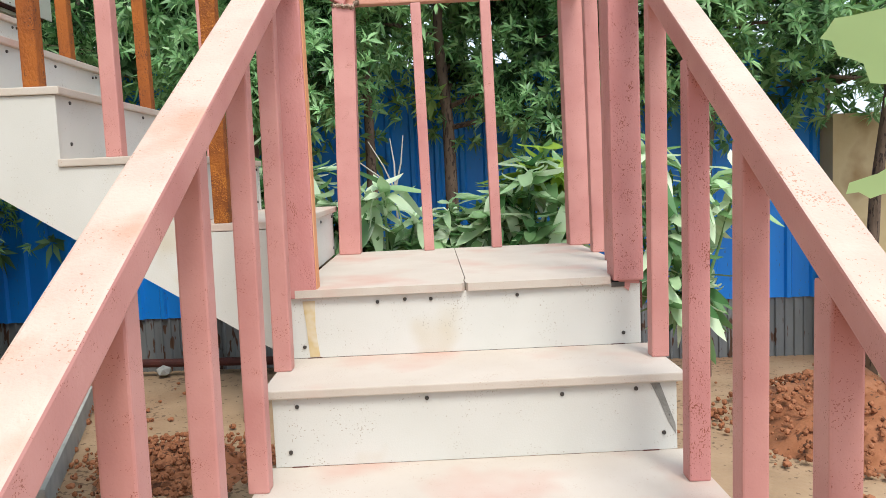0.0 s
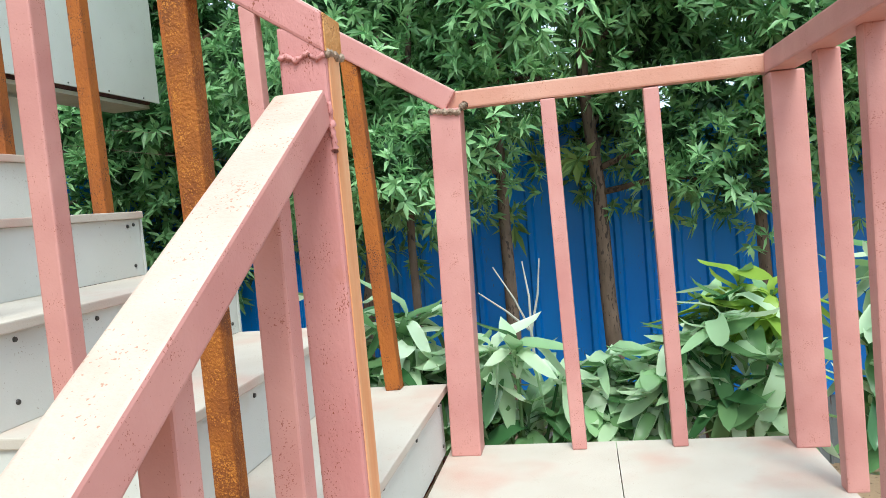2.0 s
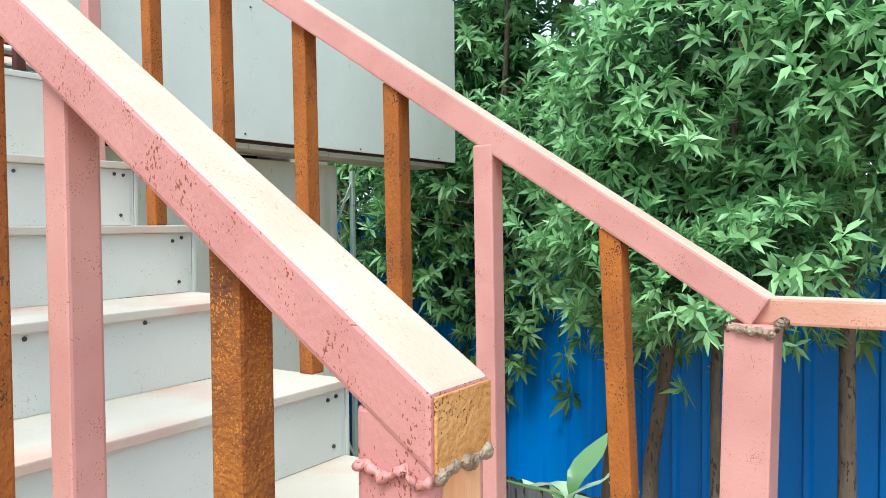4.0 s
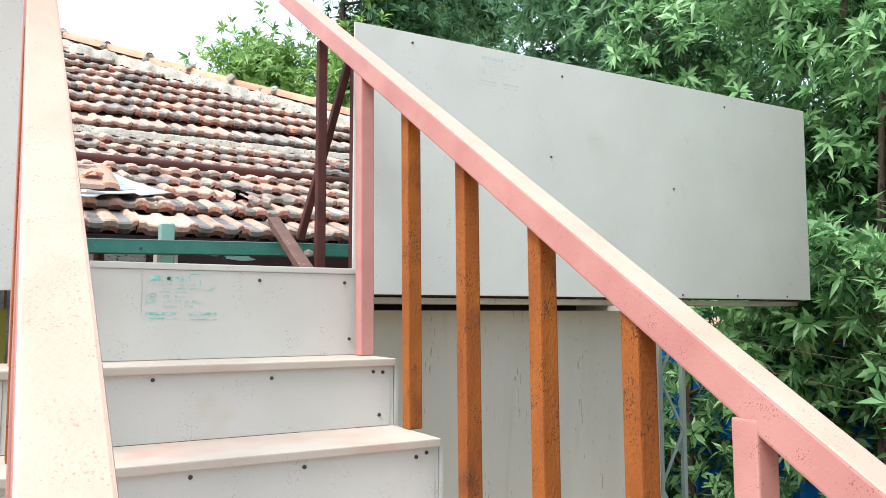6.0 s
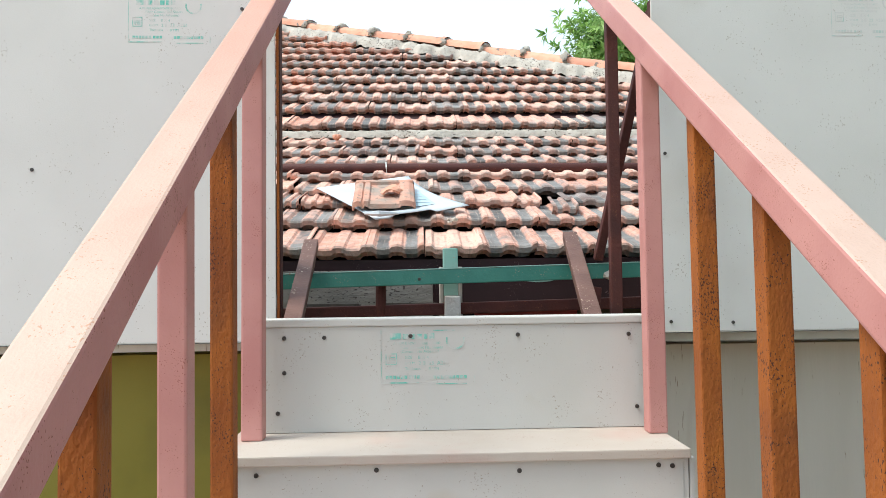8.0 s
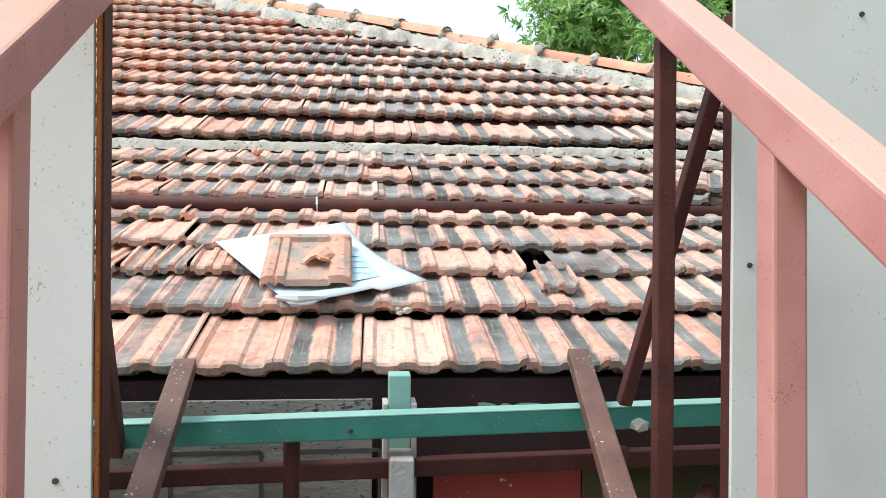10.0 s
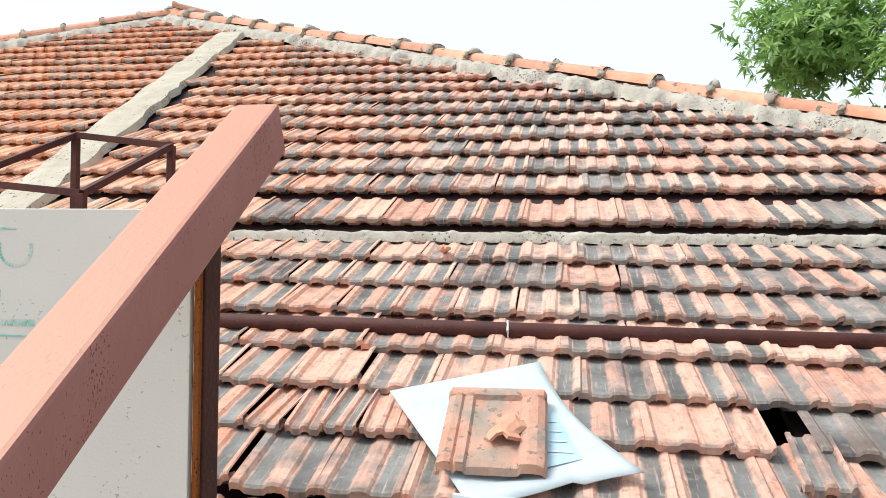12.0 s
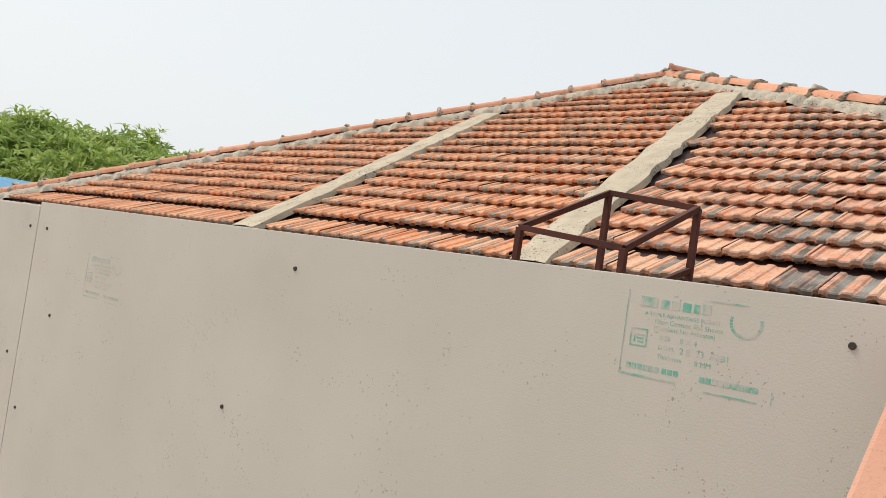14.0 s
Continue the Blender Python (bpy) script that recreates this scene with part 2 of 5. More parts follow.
TEAL = material("sea_green_paint", (0.030, 0.165, 0.125), (0.050, 0.225, 0.175), 10, 0.45, 0.1, 100, ((0.30, 0.26, 0.20), 240, 0.16))
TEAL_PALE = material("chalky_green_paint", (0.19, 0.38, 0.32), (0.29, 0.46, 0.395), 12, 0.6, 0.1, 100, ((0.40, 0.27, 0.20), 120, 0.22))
MAST = material("pale_green_steel", (0.40, 0.50, 0.45), (0.48, 0.57, 0.52), 10, 0.5, 0.1, 90)
BLUE = material("blue_sheet", (0.007, 0.185, 0.65), (0.012, 0.25, 0.79), 2.0, 0.40, 0.05, 60, ((0.05, 0.14, 0.28), 130, 0.1), stretch=(1, 1, 0.2))
GALVANISED = material("old_galvanised_sheet", (0.15, 0.16, 0.17), (0.26, 0.27, 0.27), 5, 0.6, 0.1, 60, ((0.10, 0.05, 0.03), 25, 0.45), stretch=(1, 1, 0.25), metal=0.3)
SOIL = material("dry_soil", (0.30, 0.195, 0.115), (0.40, 0.27, 0.165), 3.0, 0.97, 0.9, 30, ((0.16, 0.10, 0.06), 28, 0.45),
                patches=((0.27, 0.115, 0.055), 0.55, 0.40))
RED_SOIL = material("red_soil", (0.24, 0.085, 0.035), (0.33, 0.135, 0.065), 7, 0.97, 1.0, 26, ((0.10, 0.04, 0.02), 30, 0.4))
BARK = material("bark", (0.10, 0.070, 0.05), (0.19, 0.135, 0.10), 18, 0.95, 0.8, 60, ((0.05, 0.035, 0.03), 60, 0.5), stretch=(1, 1, 0.3))
TWIG = material("dry_twig", (0.40, 0.38, 0.33), (0.52, 0.48, 0.42), 30, 0.9)
SHEET = material("crumpled_white_sheet", (0.50, 0.565, 0.60), (0.57, 0.62, 0.645), 8, 0.45, 0.15, 30, patches=((0.38, 0.55, 0.62), 4, 0.35))
SHEET_BLUE = material("printed_blue", (0.36, 0.54, 0.61), (0.46, 0.60, 0.65), 12, 0.5)
WIRE = material("white_wire", (0.7, 0.7, 0.68), (0.6, 0.6, 0.58), 30, 0.5)
BLUE_ROOF = material("blue_roof_sheet", (0.03, 0.22, 0.42), (0.05, 0.28, 0.5), 4, 0.5)
WHITEWASH = material("whitewashed_wall", (0.68, 0.68, 0.66), (0.76, 0.76, 0.74), 3, 0.85)
TILE = tile_material("clay_tile", False)
TILES = tile_material("clay_tiles_joined", True)
CAP = material("clay_ridge_tile", (0.59, 0.25, 0.155), (0.70, 0.37, 0.25), 10, 0.88, 0.35, 60, ((0.20, 0.16, 0.13), 26, 0.30), random_tint=0.16)
LEAF = leaf_material("tree_leaf", (0.095, 0.25, 0.080), (0.40, 0.66, 0.30), 0.38)
# shaded copy of the tree leaf, the shade put into its green
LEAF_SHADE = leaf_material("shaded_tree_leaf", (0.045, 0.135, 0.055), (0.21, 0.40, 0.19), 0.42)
# crown interior: shade is put into this darker green
LEAF_INNER = leaf_material("inner_shade_leaf", (0.025, 0.075, 0.026), (0.10, 0.215, 0.085), 0.42)
# lit copy of the tree leaf, brightened to a sunlit yellow-green
LEAF_LIT = leaf_material("lit_tree_leaf", (0.16, 0.32, 0.08), (0.44, 0.64, 0.20), 0.45)
# far leaves are brightened, with distance haze put into their colour
LEAF_FAR = leaf_material("far_leaf", (0.22, 0.34, 0.08), (0.46, 0.58, 0.17), 0.6)
LEAF_GREY = leaf_material("grey_green_leaf", (0.28, 0.34, 0.23), (0.42, 0.47, 0.35), 0.7)
MANGO = leaf_material("mango_leaf", (0.36, 0.57, 0.28), (0.80, 0.92, 0.68), 0.24)
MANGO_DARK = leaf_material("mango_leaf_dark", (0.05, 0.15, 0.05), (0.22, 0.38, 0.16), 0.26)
YOUNG = leaf_material("young_leaf", (0.22, 0.36, 0.04), (0.36, 0.50, 0.08), 0.4)
BANANA = leaf_material("banana_leaf", (0.40, 0.62, 0.20), (0.55, 0.76, 0.34), 0.32)

# ---- helpers for building ----


def part(name, bm, mat, parent=None, label="", smooth=False):
    """Links a bmesh as one mesh object under a thing or a part."""
    me = bpy.data.meshes.new(name)
    bm.to_mesh(me)
    bm.free()
    me.materials.append(mat)
    if smooth:
        for p in me.polygons:
            p.use_smooth = True
    ob = new(name, me)
    if parent:
        ob.parent = parent
    if label:
        ob["label"] = label
    return ob


def thing(name, label, category, group="", kind=""):
    return tagged(new(name), label, category, group, kind)


def shared(name, me, parent, m):
    """A further object on one mesh."""
    ob = new(name, me)
    ob.parent = parent
    ob.matrix_basis = m
    return ob


def box_bm(lo, hi, bevel=0.0, bm=None):
    bm = bm or bmesh.new()
    c = [(a + b) / 2 for a, b in zip(lo, hi)]
    d = [abs(b - a) for a, b in zip(lo, hi)]
    made = bmesh.ops.create_cube(bm, size=1, matrix=Matrix.Translation(c) @ Matrix.Diagonal((*d, 1)))
    if bevel:
        edges = list({e for v in made["verts"] for e in v.link_edges})
        bmesh.ops.bevel(bm, geom=edges, offset=bevel, segments=2, profile=0.6, affect="EDGES")
    return bm


def bar_bm(a, b, w, h, up=(0, 0, 1), bevel=0.004, bm=None):
    """A square tube from a to b, w across and h along up."""
    bm = bm or bmesh.new()
    a, b = Vector(a), Vector(b)
    d = b - a
    x = d.normalized()
    y = Vector(up).cross(x).normalized()
    z = x.cross(y)
    m = Matrix((x, y, z)).transposed().to_4x4()
    m.translation = (a + b) / 2
    made = bmesh.ops.create_cube(bm, size=1, matrix=m @ Matrix.Diagonal((d.length, w, h, 1)))
    if bevel:
        edges = list({e for v in made["verts"] for e in v.link_edges})
        bmesh.ops.bevel(bm, geom=edges, offset=bevel, segments=2, profile=0.6, affect="EDGES")
    return bm


def prism_bm(outline, axis, lo, hi, bm=None):
    """An outline of (u, v) pushed from lo to hi along x, y or z."""
    bm = bm or bmesh.new()

    def at(u, v, w):
        return {"x": (w, u, v), "y": (u, w, v), "z": (u, v, w)}[axis]

    a = [bm.verts.new(at(u, v, lo)) for u, v in outline]
    b = [bm.verts.new(at(u, v, hi)) for u, v in outline]
    bm.faces.new(a)
    bm.faces.new(b[::-1])
    for i in range(len(a)):
        j = (i + 1) % len(a)
        bm.faces.new((a[i], b[i], b[j], a[j]))
    bmesh.ops.recalc_face_normals(bm, faces=bm.faces)
    return bm


def tube_bm(points, radii, sides=8, bm=None):
    """A round limb through points."""
    bm = bm or bmesh.new()
    rings = []
    for i, p in enumerate(points):
        p = Vector(p)
        d = (Vector(points[min(i + 1, len(points) - 1)]) - Vector(points[max(i - 1, 0)])).normalized()
        u = d.orthogonal().normalized() if abs(d.z) < 0.9 else Vector((1, 0, 0)).cross(d).normalized()
        v = d.cross(u)
        rings.append([bm.verts.new(p + radii[i] * (math.cos(k * math.tau / sides) * u + math.sin(k * math.tau / sides) * v)) for k in range(sides)])
    for r, s in zip(rings, rings[1:]):
        for k in range(sides):
            bm.faces.new((r[k], r[(k + 1) % sides], s[(k + 1) % sides], s[k]))
    bm.faces.new(rings[0][::-1])
    bm.faces.new(rings[-1])
    bmesh.ops.recalc_face_normals(bm, faces=bm.faces)
    return bm


def lump_bm(points, r, seed, bm=None):
    """Small knobs of weld or mortar in a row."""
    bm = bm or bmesh.new()
    rnd = random.Random(seed)
    for p in points:
        k = r * rnd.uniform(0.7, 1.3)
        bmesh.ops.create_icosphere(bm, subdivisions=1, radius=k,
                                   matrix=Matrix.Translation(Vector(p) + Vector([rnd.uniform(-r, r) * 0.4 for _ in range(3)]))
                                   @ Matrix.Diagonal((rnd.uniform(0.7, 1.4), rnd.uniform(0.7, 1.4), rnd.uniform(0.6, 1.0), 1)))
    return bm


def weld_bm(points, r, seed):
    """One uneven weld bead along points."""
    rnd = random.Random(seed)
    fine = []
    for a, b in zip(points, points[1:]):
        fine += [Vector(a).lerp(Vector(b), k / 3) for k in range(3)]
    fine.append(Vector(points[-1]))
    fine = [p + Vector([rnd.uniform(-r, r) * 0.35 for _ in range(3)]) for p in fine]
    return tube_bm(fine, [r * rnd.uniform(0.6, 1.35) for _ in fine], 7)


def raw(name, verts, faces, mat, parent=None, label="", smooth=False):
    me = bpy.data.meshes.new(name)
    me.from_pydata(verts, [], faces)
    me.materials.append(mat)
    if smooth:
        me.polygons.foreach_set("use_smooth", [True] * len(me.polygons))
    ob = new(name, me)
    if parent:
        ob.parent = parent
    if label:
        ob["label"] = label
    return ob


screw_bm = bmesh.new()
bmesh.ops.create_cone(screw_bm, cap_ends=True, segments=10, radius1=0.0052, radius2=0.0042, depth=0.004)
SCREW_MESH = bpy.data.meshes.new("screw")
screw_bm.to_mesh(SCREW_MESH)
screw_bm.free()
SCREW_MESH.materials.append(SCREW)


def screws(parent, places, facing):
    """Countersunk screw heads on a face that looks along facing."""
    turn = Vector(facing).to_track_quat("Z", "Y").to_matrix().to_4x4()
    for p in places:
        shared("screw", SCREW_MESH, parent, Matrix.Translation(p) @ turn)


# ---- ground ----
GROUND = -1.30


def ground_sheet():
    """One sheet to the horizon, finely divided and uneven near the stairs."""
    steps = [math.copysign(abs(i / 40) ** 3 * 900 + abs(i / 40) * 11, i) for i in range(-40, 41)]
    verts, faces = [], []
    for y in steps:
        for x in steps:
            near = max(0.0, 1 - math.hypot(x, y) / 14)
            z = GROUND + near * 0.07 * (noise.fractal(Vector((x * 0.9, y * 0.9, 0)), 1.0, 2.0, 4) - 0.3)
            verts.append((x, y, z))
    w = len(steps)
    for j in range(w - 1):
        for i in range(w - 1):
            k = j * w + i
            faces.append((k, k + 1, k + w + 1, k + w))
    return raw("ground", verts, faces, SOIL, smooth=True)


tagged(ground_sheet(), "bare sandy brown earth with scattered grit", "ground", kind="structure")


def soil_mound(x, y, rx, ry, h, seed, label):
    n = 14
    verts, faces = [], []
    for j in range(n + 1):
        for i in range(n + 1):
            u, v = i / n * 2 - 1, j / n * 2 - 1
            r = min(1.0, math.hypot(u, v))
            z = h * (1 - r * r) * (1 + 0.9 * noise.fractal(Vector((u * 4 + seed, v * 4, seed)), 1.0, 2.0, 5)) - 0.09 * r * r - 0.02
            verts.append((x + u * rx, y + v * ry, GROUND + z))
    for j in range(n):
        for i in range(n):
            k = j * (n + 1) + i
            faces.append((k, k + 1, k + n + 2, k + n + 1))
    return tagged(raw("soil_mound", verts, faces, RED_SOIL, smooth=True), label, "soil")


soil_mound(2.35, 2.5, 0.75, 0.85, 0.26, 3, "heap of dug reddish soil beside the stairs")
soil_mound(-1.65, 2.35, 0.6, 0.55, 0.10, 8, "low heap of crumbly red soil")
soil_mound(-3.0, 3.2, 0.5, 0.7, 0.16, 12, "red soil piled behind a concrete kerb")

clod_bm = bmesh.new()
bmesh.ops.create_icosphere(clod_bm, subdivisions=1, radius=1)
for v in clod_bm.verts:
    v.co *= 1 + 0.35 * noise.noise(v.co * 1.7)
CLOD = bpy.data.meshes.new("clod")
clod_bm.to_mesh(CLOD)
clod_bm.free()


def scattered_grit():
    rnd = random.Random(5)
    base = [v.co.copy() for v in CLOD.vertices]
    tri = [tuple(p.vertices) for p in CLOD.polygons]
    verts, faces = [], []
    for _ in range(420):
        x, y = rnd.uniform(-4.2, 3.6), rnd.uniform(-0.6, 4.3)
        s = rnd.uniform(0.006, 0.028)
        o = Vector((x, y, GROUND + 0.005))
        k = len(verts)
        verts += [o + Vector((c.x * s, c.y * s, c.z * s * 0.7)) for c in base]
        faces += [tuple(i + k for i in f) for f in tri]
    for cx, cy, rx, ry, h, n in ((2.35, 2.5, 0.75, 0.85, 0.26, 800), (-1.65, 2.35, 0.6, 0.55, 0.10, 420), (-3.0, 3.2, 0.5, 0.7, 0.16, 280)):
        for _ in range(n):
            a, r = rnd.uniform(0, math.tau), math.sqrt(rnd.uniform(0, 1.1))
            s = rnd.uniform(0.006, 0.026) * (1.5 if rnd.random() < 0.06 else 0.8)
            o = Vector((cx + rx * r * math.cos(a), cy + ry * r * math.sin(a), GROUND + max(0.0, h * (1 - r * r)) + 0.004))
            k = len(verts)
            turn = Matrix.Rotation(rnd.uniform(0, 6), 3, "Z") @ Matrix.Rotation(rnd.uniform(0, 6), 3, "X")
            verts += [o + turn @ (c * s) for c in base]
            faces += [tuple(i + k for i in f) for f in tri]
    ob = raw("grit", verts, faces, RED_SOIL)
    return tagged(ob, "clods and pebbles strewn over the earth", "grit", kind="stuff")


scattered_grit()

kerb = part("concrete_kerb", prism_bm([(-2.16, 1.75), (-2.02, 1.72), (-2.64, 3.72), (-2.78, 3.70)], "z", GROUND - 0.05, GROUND + 0.14), CONCRETE)
tagged(kerb, "pale weathered concrete kerb half sunk in soil", "kerb")

# ---- blue sheet fence behind the garden ----
FENCE_A, FENCE_B = Vector((-15.0, 5.7, 0)), Vector((3.05, 4.25, 0))


def ribbed_sheet(name, a, b, z0, z1, pitch, depth, mat, parent):
    """A profiled sheet from a to b with trapezoid ribs."""
    d = (b - a)
    run = d.length
    d.normalize()
    nrm = Vector((d.y, -d.x, 0))
    pts, s = [], 0.0
    while s < run:
        for ds, h in ((0, 0), (0.62, 0), (0.70, 1), (0.86, 1), (0.94, 0)):
            q = s + ds * pitch
            if q < run:
                pts.append(a + d * q + nrm * (h * depth))
        s += pitch
    pts.append(Vector(b))
    verts = [Vector((p.x, p.y, z)) for p in pts for z in (z0, z1)]
    faces = [(2 * i, 2 * i + 2, 2 * i + 3, 2 * i + 1) for i in range(len(pts) - 1)]
    ob = raw(name, verts, faces, mat, parent)
    sol = ob.modifiers.new("thickness", "SOLIDIFY")
    sol.thickness = 0.003
    return ob


fence = thing("fence", "tall bright blue ribbed metal sheet fence above a grey plinth", "fence", kind="structure")
count = 18
rnd = random.Random(2)
for i in range(count):
    a = FENCE_A.lerp(FENCE_B, i / count)
    b = FENCE_A.lerp(FENCE_B, (i + 1) / count + 0.002)
    off = Vector((0, 0.004 * (i % 2), 0))
    ribbed_sheet("sheet", a + off, b + off, -0.84 + rnd.uniform(-0.02, 0.02), 1.20 + rnd.uniform(-0.05, 0.05), 0.20, 0.028, BLUE, fence)
    ribbed_sheet("plinth_sheet", a + off + Vector((0, 0.02, 0)), b + off + Vector((0, 0.02, 0)), GROUND - 0.05, -0.78, 0.076, 0.016, GALVANISED, fence)
for i in range(0, count + 1, 3):
    p = FENCE_A.lerp(FENCE_B, i / count) + Vector((0, 0.07, 0))
    part("post", box_bm((p.x - 0.03, p.y - 0.03, GROUND - 0.1), (p.x + 0.03, p.y + 0.03, 1.2)), GALVANISED, fence)
ground_pipe = part("pipe", tube_bm([(-6.5, 4.82, GROUND + 0.12), (-3.2, 4.58, GROUND + 0.11), (-1.2, 4.42, GROUND + 0.10)], [0.035] * 3, 10), BROWN, None)
tagged(ground_pipe, "dark brown pipe lying along the foot of the fence", "pipe")
for x in (-6.0, -4.2, -2.4, -1.4):
    pad = part("stone", lump_bm([(x, 4.82 - (x + 6.5) * 0.0755, GROUND + 0.02)], 0.07, int(x * 10)), CONCRETE)
    tagged(pad, "small grey stone under the pipe by the fence", "stone", "stones under the pipe")

boundary = part("wall_yellow", box_bm((3.05, 4.05, GROUND - 0.1), (7.5, 4.27, 0.62)), YELLOW)
tagged(boundary, "low ochre plastered boundary wall beside the blue fence", "wall", kind="structure")

# ---- stairs ----
H = 0.18
RUN1 = 0.293
RUN2 = 0.268
X1 = -0.435


def flight_one():
    st = thing("staircase_lower", "lower stair flight of pale fibre cement boards stained pink", "staircase", kind="structure")
    for k in range(1, 7):
        y0, z = -RUN1 * k, -H * k
        part("tread", box_bm((-0.475, y0, z - 0.02), (0.468, y0 + RUN1 + 0.018, z), 0.003), TREAD, st)
        r = part("riser", box_bm((-0.455, y0 + 0.014, z - H + 0.001), (0.450, y0 + 0.024, z - 0.0205), 0.001), RISER, st)
        screws(r, [(x + 0.03 * math.sin(k * 7 + i), y0 + 0.0125, z - 0.038 - 0.004 * math.sin(i * 3 + k)) for i, x in enumerate((-0.42, -0.14, 0.18, 0.375))]
               + [(-0.42, y0 + 0.0125, z - 0.145), (0.42, y0 + 0.0125, z - 0.140)], (0, -1, 0))
    for x in (-0.40, 0.39):
        part("stringer", bar_bm((x, -1.95, -1.42), (x, 0.06, -0.185), 0.04, 0.06), BROWN, st)
    return st


flight_one()


def landing():
    st = thing("landing", "square stair landing of two pale boards with pink stains", "landing", kind="structure")
    part("board", prism_bm([(-0.440, 0.0), (-0.012, 0.0), (-0.004, 0.016), (-0.0055, 0.06), (-0.0005, 0.10), (-0.0012, 0.985), (-0.440, 0.985)], "z", -0.02, 0.0), TREAD, st)
    right = [(0.004, 0.0), (0.372, 0.004), (0.372, 0.040), (0.440, 0.075), (0.470, 0.078), (0.470, 0.985), (0.0012, 0.985), (0.0018, 0.10), (-0.003, 0.06), (-0.0015, 0.016)]
    part("board", prism_bm(right, "z", -0.02, 0.0), TREAD, st)
    r = part("riser", box_bm((-0.460, 0.014, -H + 0.001), (0.450, 0.024, -0.0205), 0.001), RISER, st)
    screws(r, [(-0.231, 0.0125, -0.040), (-0.16, 0.0125, -0.036), (-0.093, 0.0125, -0.038), (0.131, 0.0125, -0.038), (0.405, 0.0125, -0.150), (-0.425, 0.0125, -0.150)], (0, -1, 0))
    s = part("rust_stain", prism_bm([(-0.424, -0.03), (-0.392, -0.03), (-0.394, -0.10), (-0.386, -0.176), (-0.412, -0.177), (-0.418, -0.09)], "y", 0.0122, 0.0138), STAIN, r,
             "brown rust run-off stain")
    for lo, hi in (((-0.46, 0.03, -0.09), (0.46, 0.07, -0.0205)), ((-0.46, 0.93, -0.09), (0.46, 0.97, -0.0205))):
        part("joist", box_bm(lo, hi), BROWN, st)
    for x, y in ((-0.42, 0.06), (0.42, 0.06), (-0.42, 0.94), (0.42, 0.94)):
        part("leg", box_bm((x - 0.03, y - 0.03, GROUND - 0.05), (x + 0.03, y + 0.03, -0.09)), BROWN, st)
    part("side_panel", box_bm((0.459, 0.085, -0.17), (0.469, 0.98, -0.021)), RISER, st)
    chip = part("chip", prism_bm([(0.374, 0.005), (0.424, 0.012), (0.436, 0.07), (0.385, 0.038)], "z", -0.028, -0.016), JOINT, st, "broken dark corner of the board")
    return st


landing()


def step_x(k):
    """The front edge of each upper tread; the middle ones sit a little further back."""
    return X1 - RUN2 * (k - 1) - (0.020 if 3 <= k <= 6 else 0.0)


def flight_two():
    st = thing("staircase_upper", "upper stair flight of white fibre cement boards", "staircase", kind="structure")
    for k in range(1, 8):
        x0, z = step_x(k), H * k
        y1 = 0.966 if k == 1 else 0.942
        back = (step_x(k + 1) if k < 7 else x0 - RUN2) - 0.018
        part("tread", box_bm((back, 0.011 if k == 1 else -0.006, z - 0.02), (x0, y1, z), 0.003), TREAD, st)
        r = part("riser", box_bm((x0 - 0.024, 0.0105, z - H + 0.001), (x0 - 0.014, 0.9305, z - 0.0205), 0.001), RISER, st)
        rr = random.Random(k)
        places = [(x0 - 0.0125, y, z - 0.035 + rr.uniform(-0.006, 0.006)) for y in (0.08, 0.33 + rr.uniform(-0.04, 0.04), 0.60, 0.880, 0.908)]
        places += [(x0 - 0.0125, 0.898, z - 0.15), (x0 - 0.0125, 0.07, z - 0.14)]
        screws(r, places, (1, 0, 0))
        e = part("end_board", box_bm(((step_x(k + 1) if k < 7 else x0 - RUN2), 0.931, z - H), (x0 - 0.016, 0.941, z - 0.0205)), RISER, st)
        screws(e, [(x0 - 0.05, 0.9425, z - 0.05), (x0 - 0.05, 0.9425, z - 0.14)], (0, 1, 0))
    # tall last board at the head of the flight
    top = part("head_board", box_bm((-2.292, 0.055, 7 * H + 0.001), (-2.272, 0.925, 1.497), 0.001), RISER, st)
    part("cap_board", box_bm((-2.345, 0.040, 1.4975), (-2.268, 0.935, 1.515), 0.003), RISER, st)
    screws(top, [(-2.2705, 0.100, 1.473), (-2.2705, 0.385, 1.474), (-2.2705, 0.629, 1.474), (-2.2705, 0.884, 1.472), (-2.2705, 0.90, 1.307),
                 (-2.2705, 0.085, 1.305), (-2.2705, 0.19, 1.473), (-2.2705, 0.10, 1.395)], (1, 0, 0))
    # stepped boards closing both sides
    for y0, y1 in ((0.0, 0.010), (0.9435, 0.953)):
        line = [(-0.462, -0.175)]
        for k in range(1, 8):
            x0 = step_x(k)
            zt = k * H - (0.021 if y0 == 0.0 else 0.021)
            line += [(x0 - 0.0125, (k - 1) * H - 0.021), (x0 - 0.0125, zt)] if k > 1 else [(x0 - 0.027, zt)]
        line += [(-2.30, 7 * H - 0.021), (-2.30, 0.99)]
        part("side_board", prism_bm(line, "y", y0, y1), RISER, st, "white board cut to the steps with a sloping lower edge")
    for y in (0.06, 0.90):
        part("stringer", bar_bm((-0.5, y, -0.09), (-2.5, y, 1.22), 0.04, 0.08), BROWN, st)
    part("column", box_bm((-2.38, 0.03, GROUND - 0.05), (-2.31, 0.10, 1.45)), BROWN, st)
    part("column", box_bm((-2.38, 0.88, GROUND - 0.05), (-2.31, 0.95, 1.45)), BROWN, st)
    return st, top


stair_two, head_board = flight_two()

# ---- railings ----


def newel_bm(x, y, w, z0, z1):
    return box_bm((x - w / 2, y - w / 2, z0), (x + w / 2, y + w / 2, z1), 0.005)


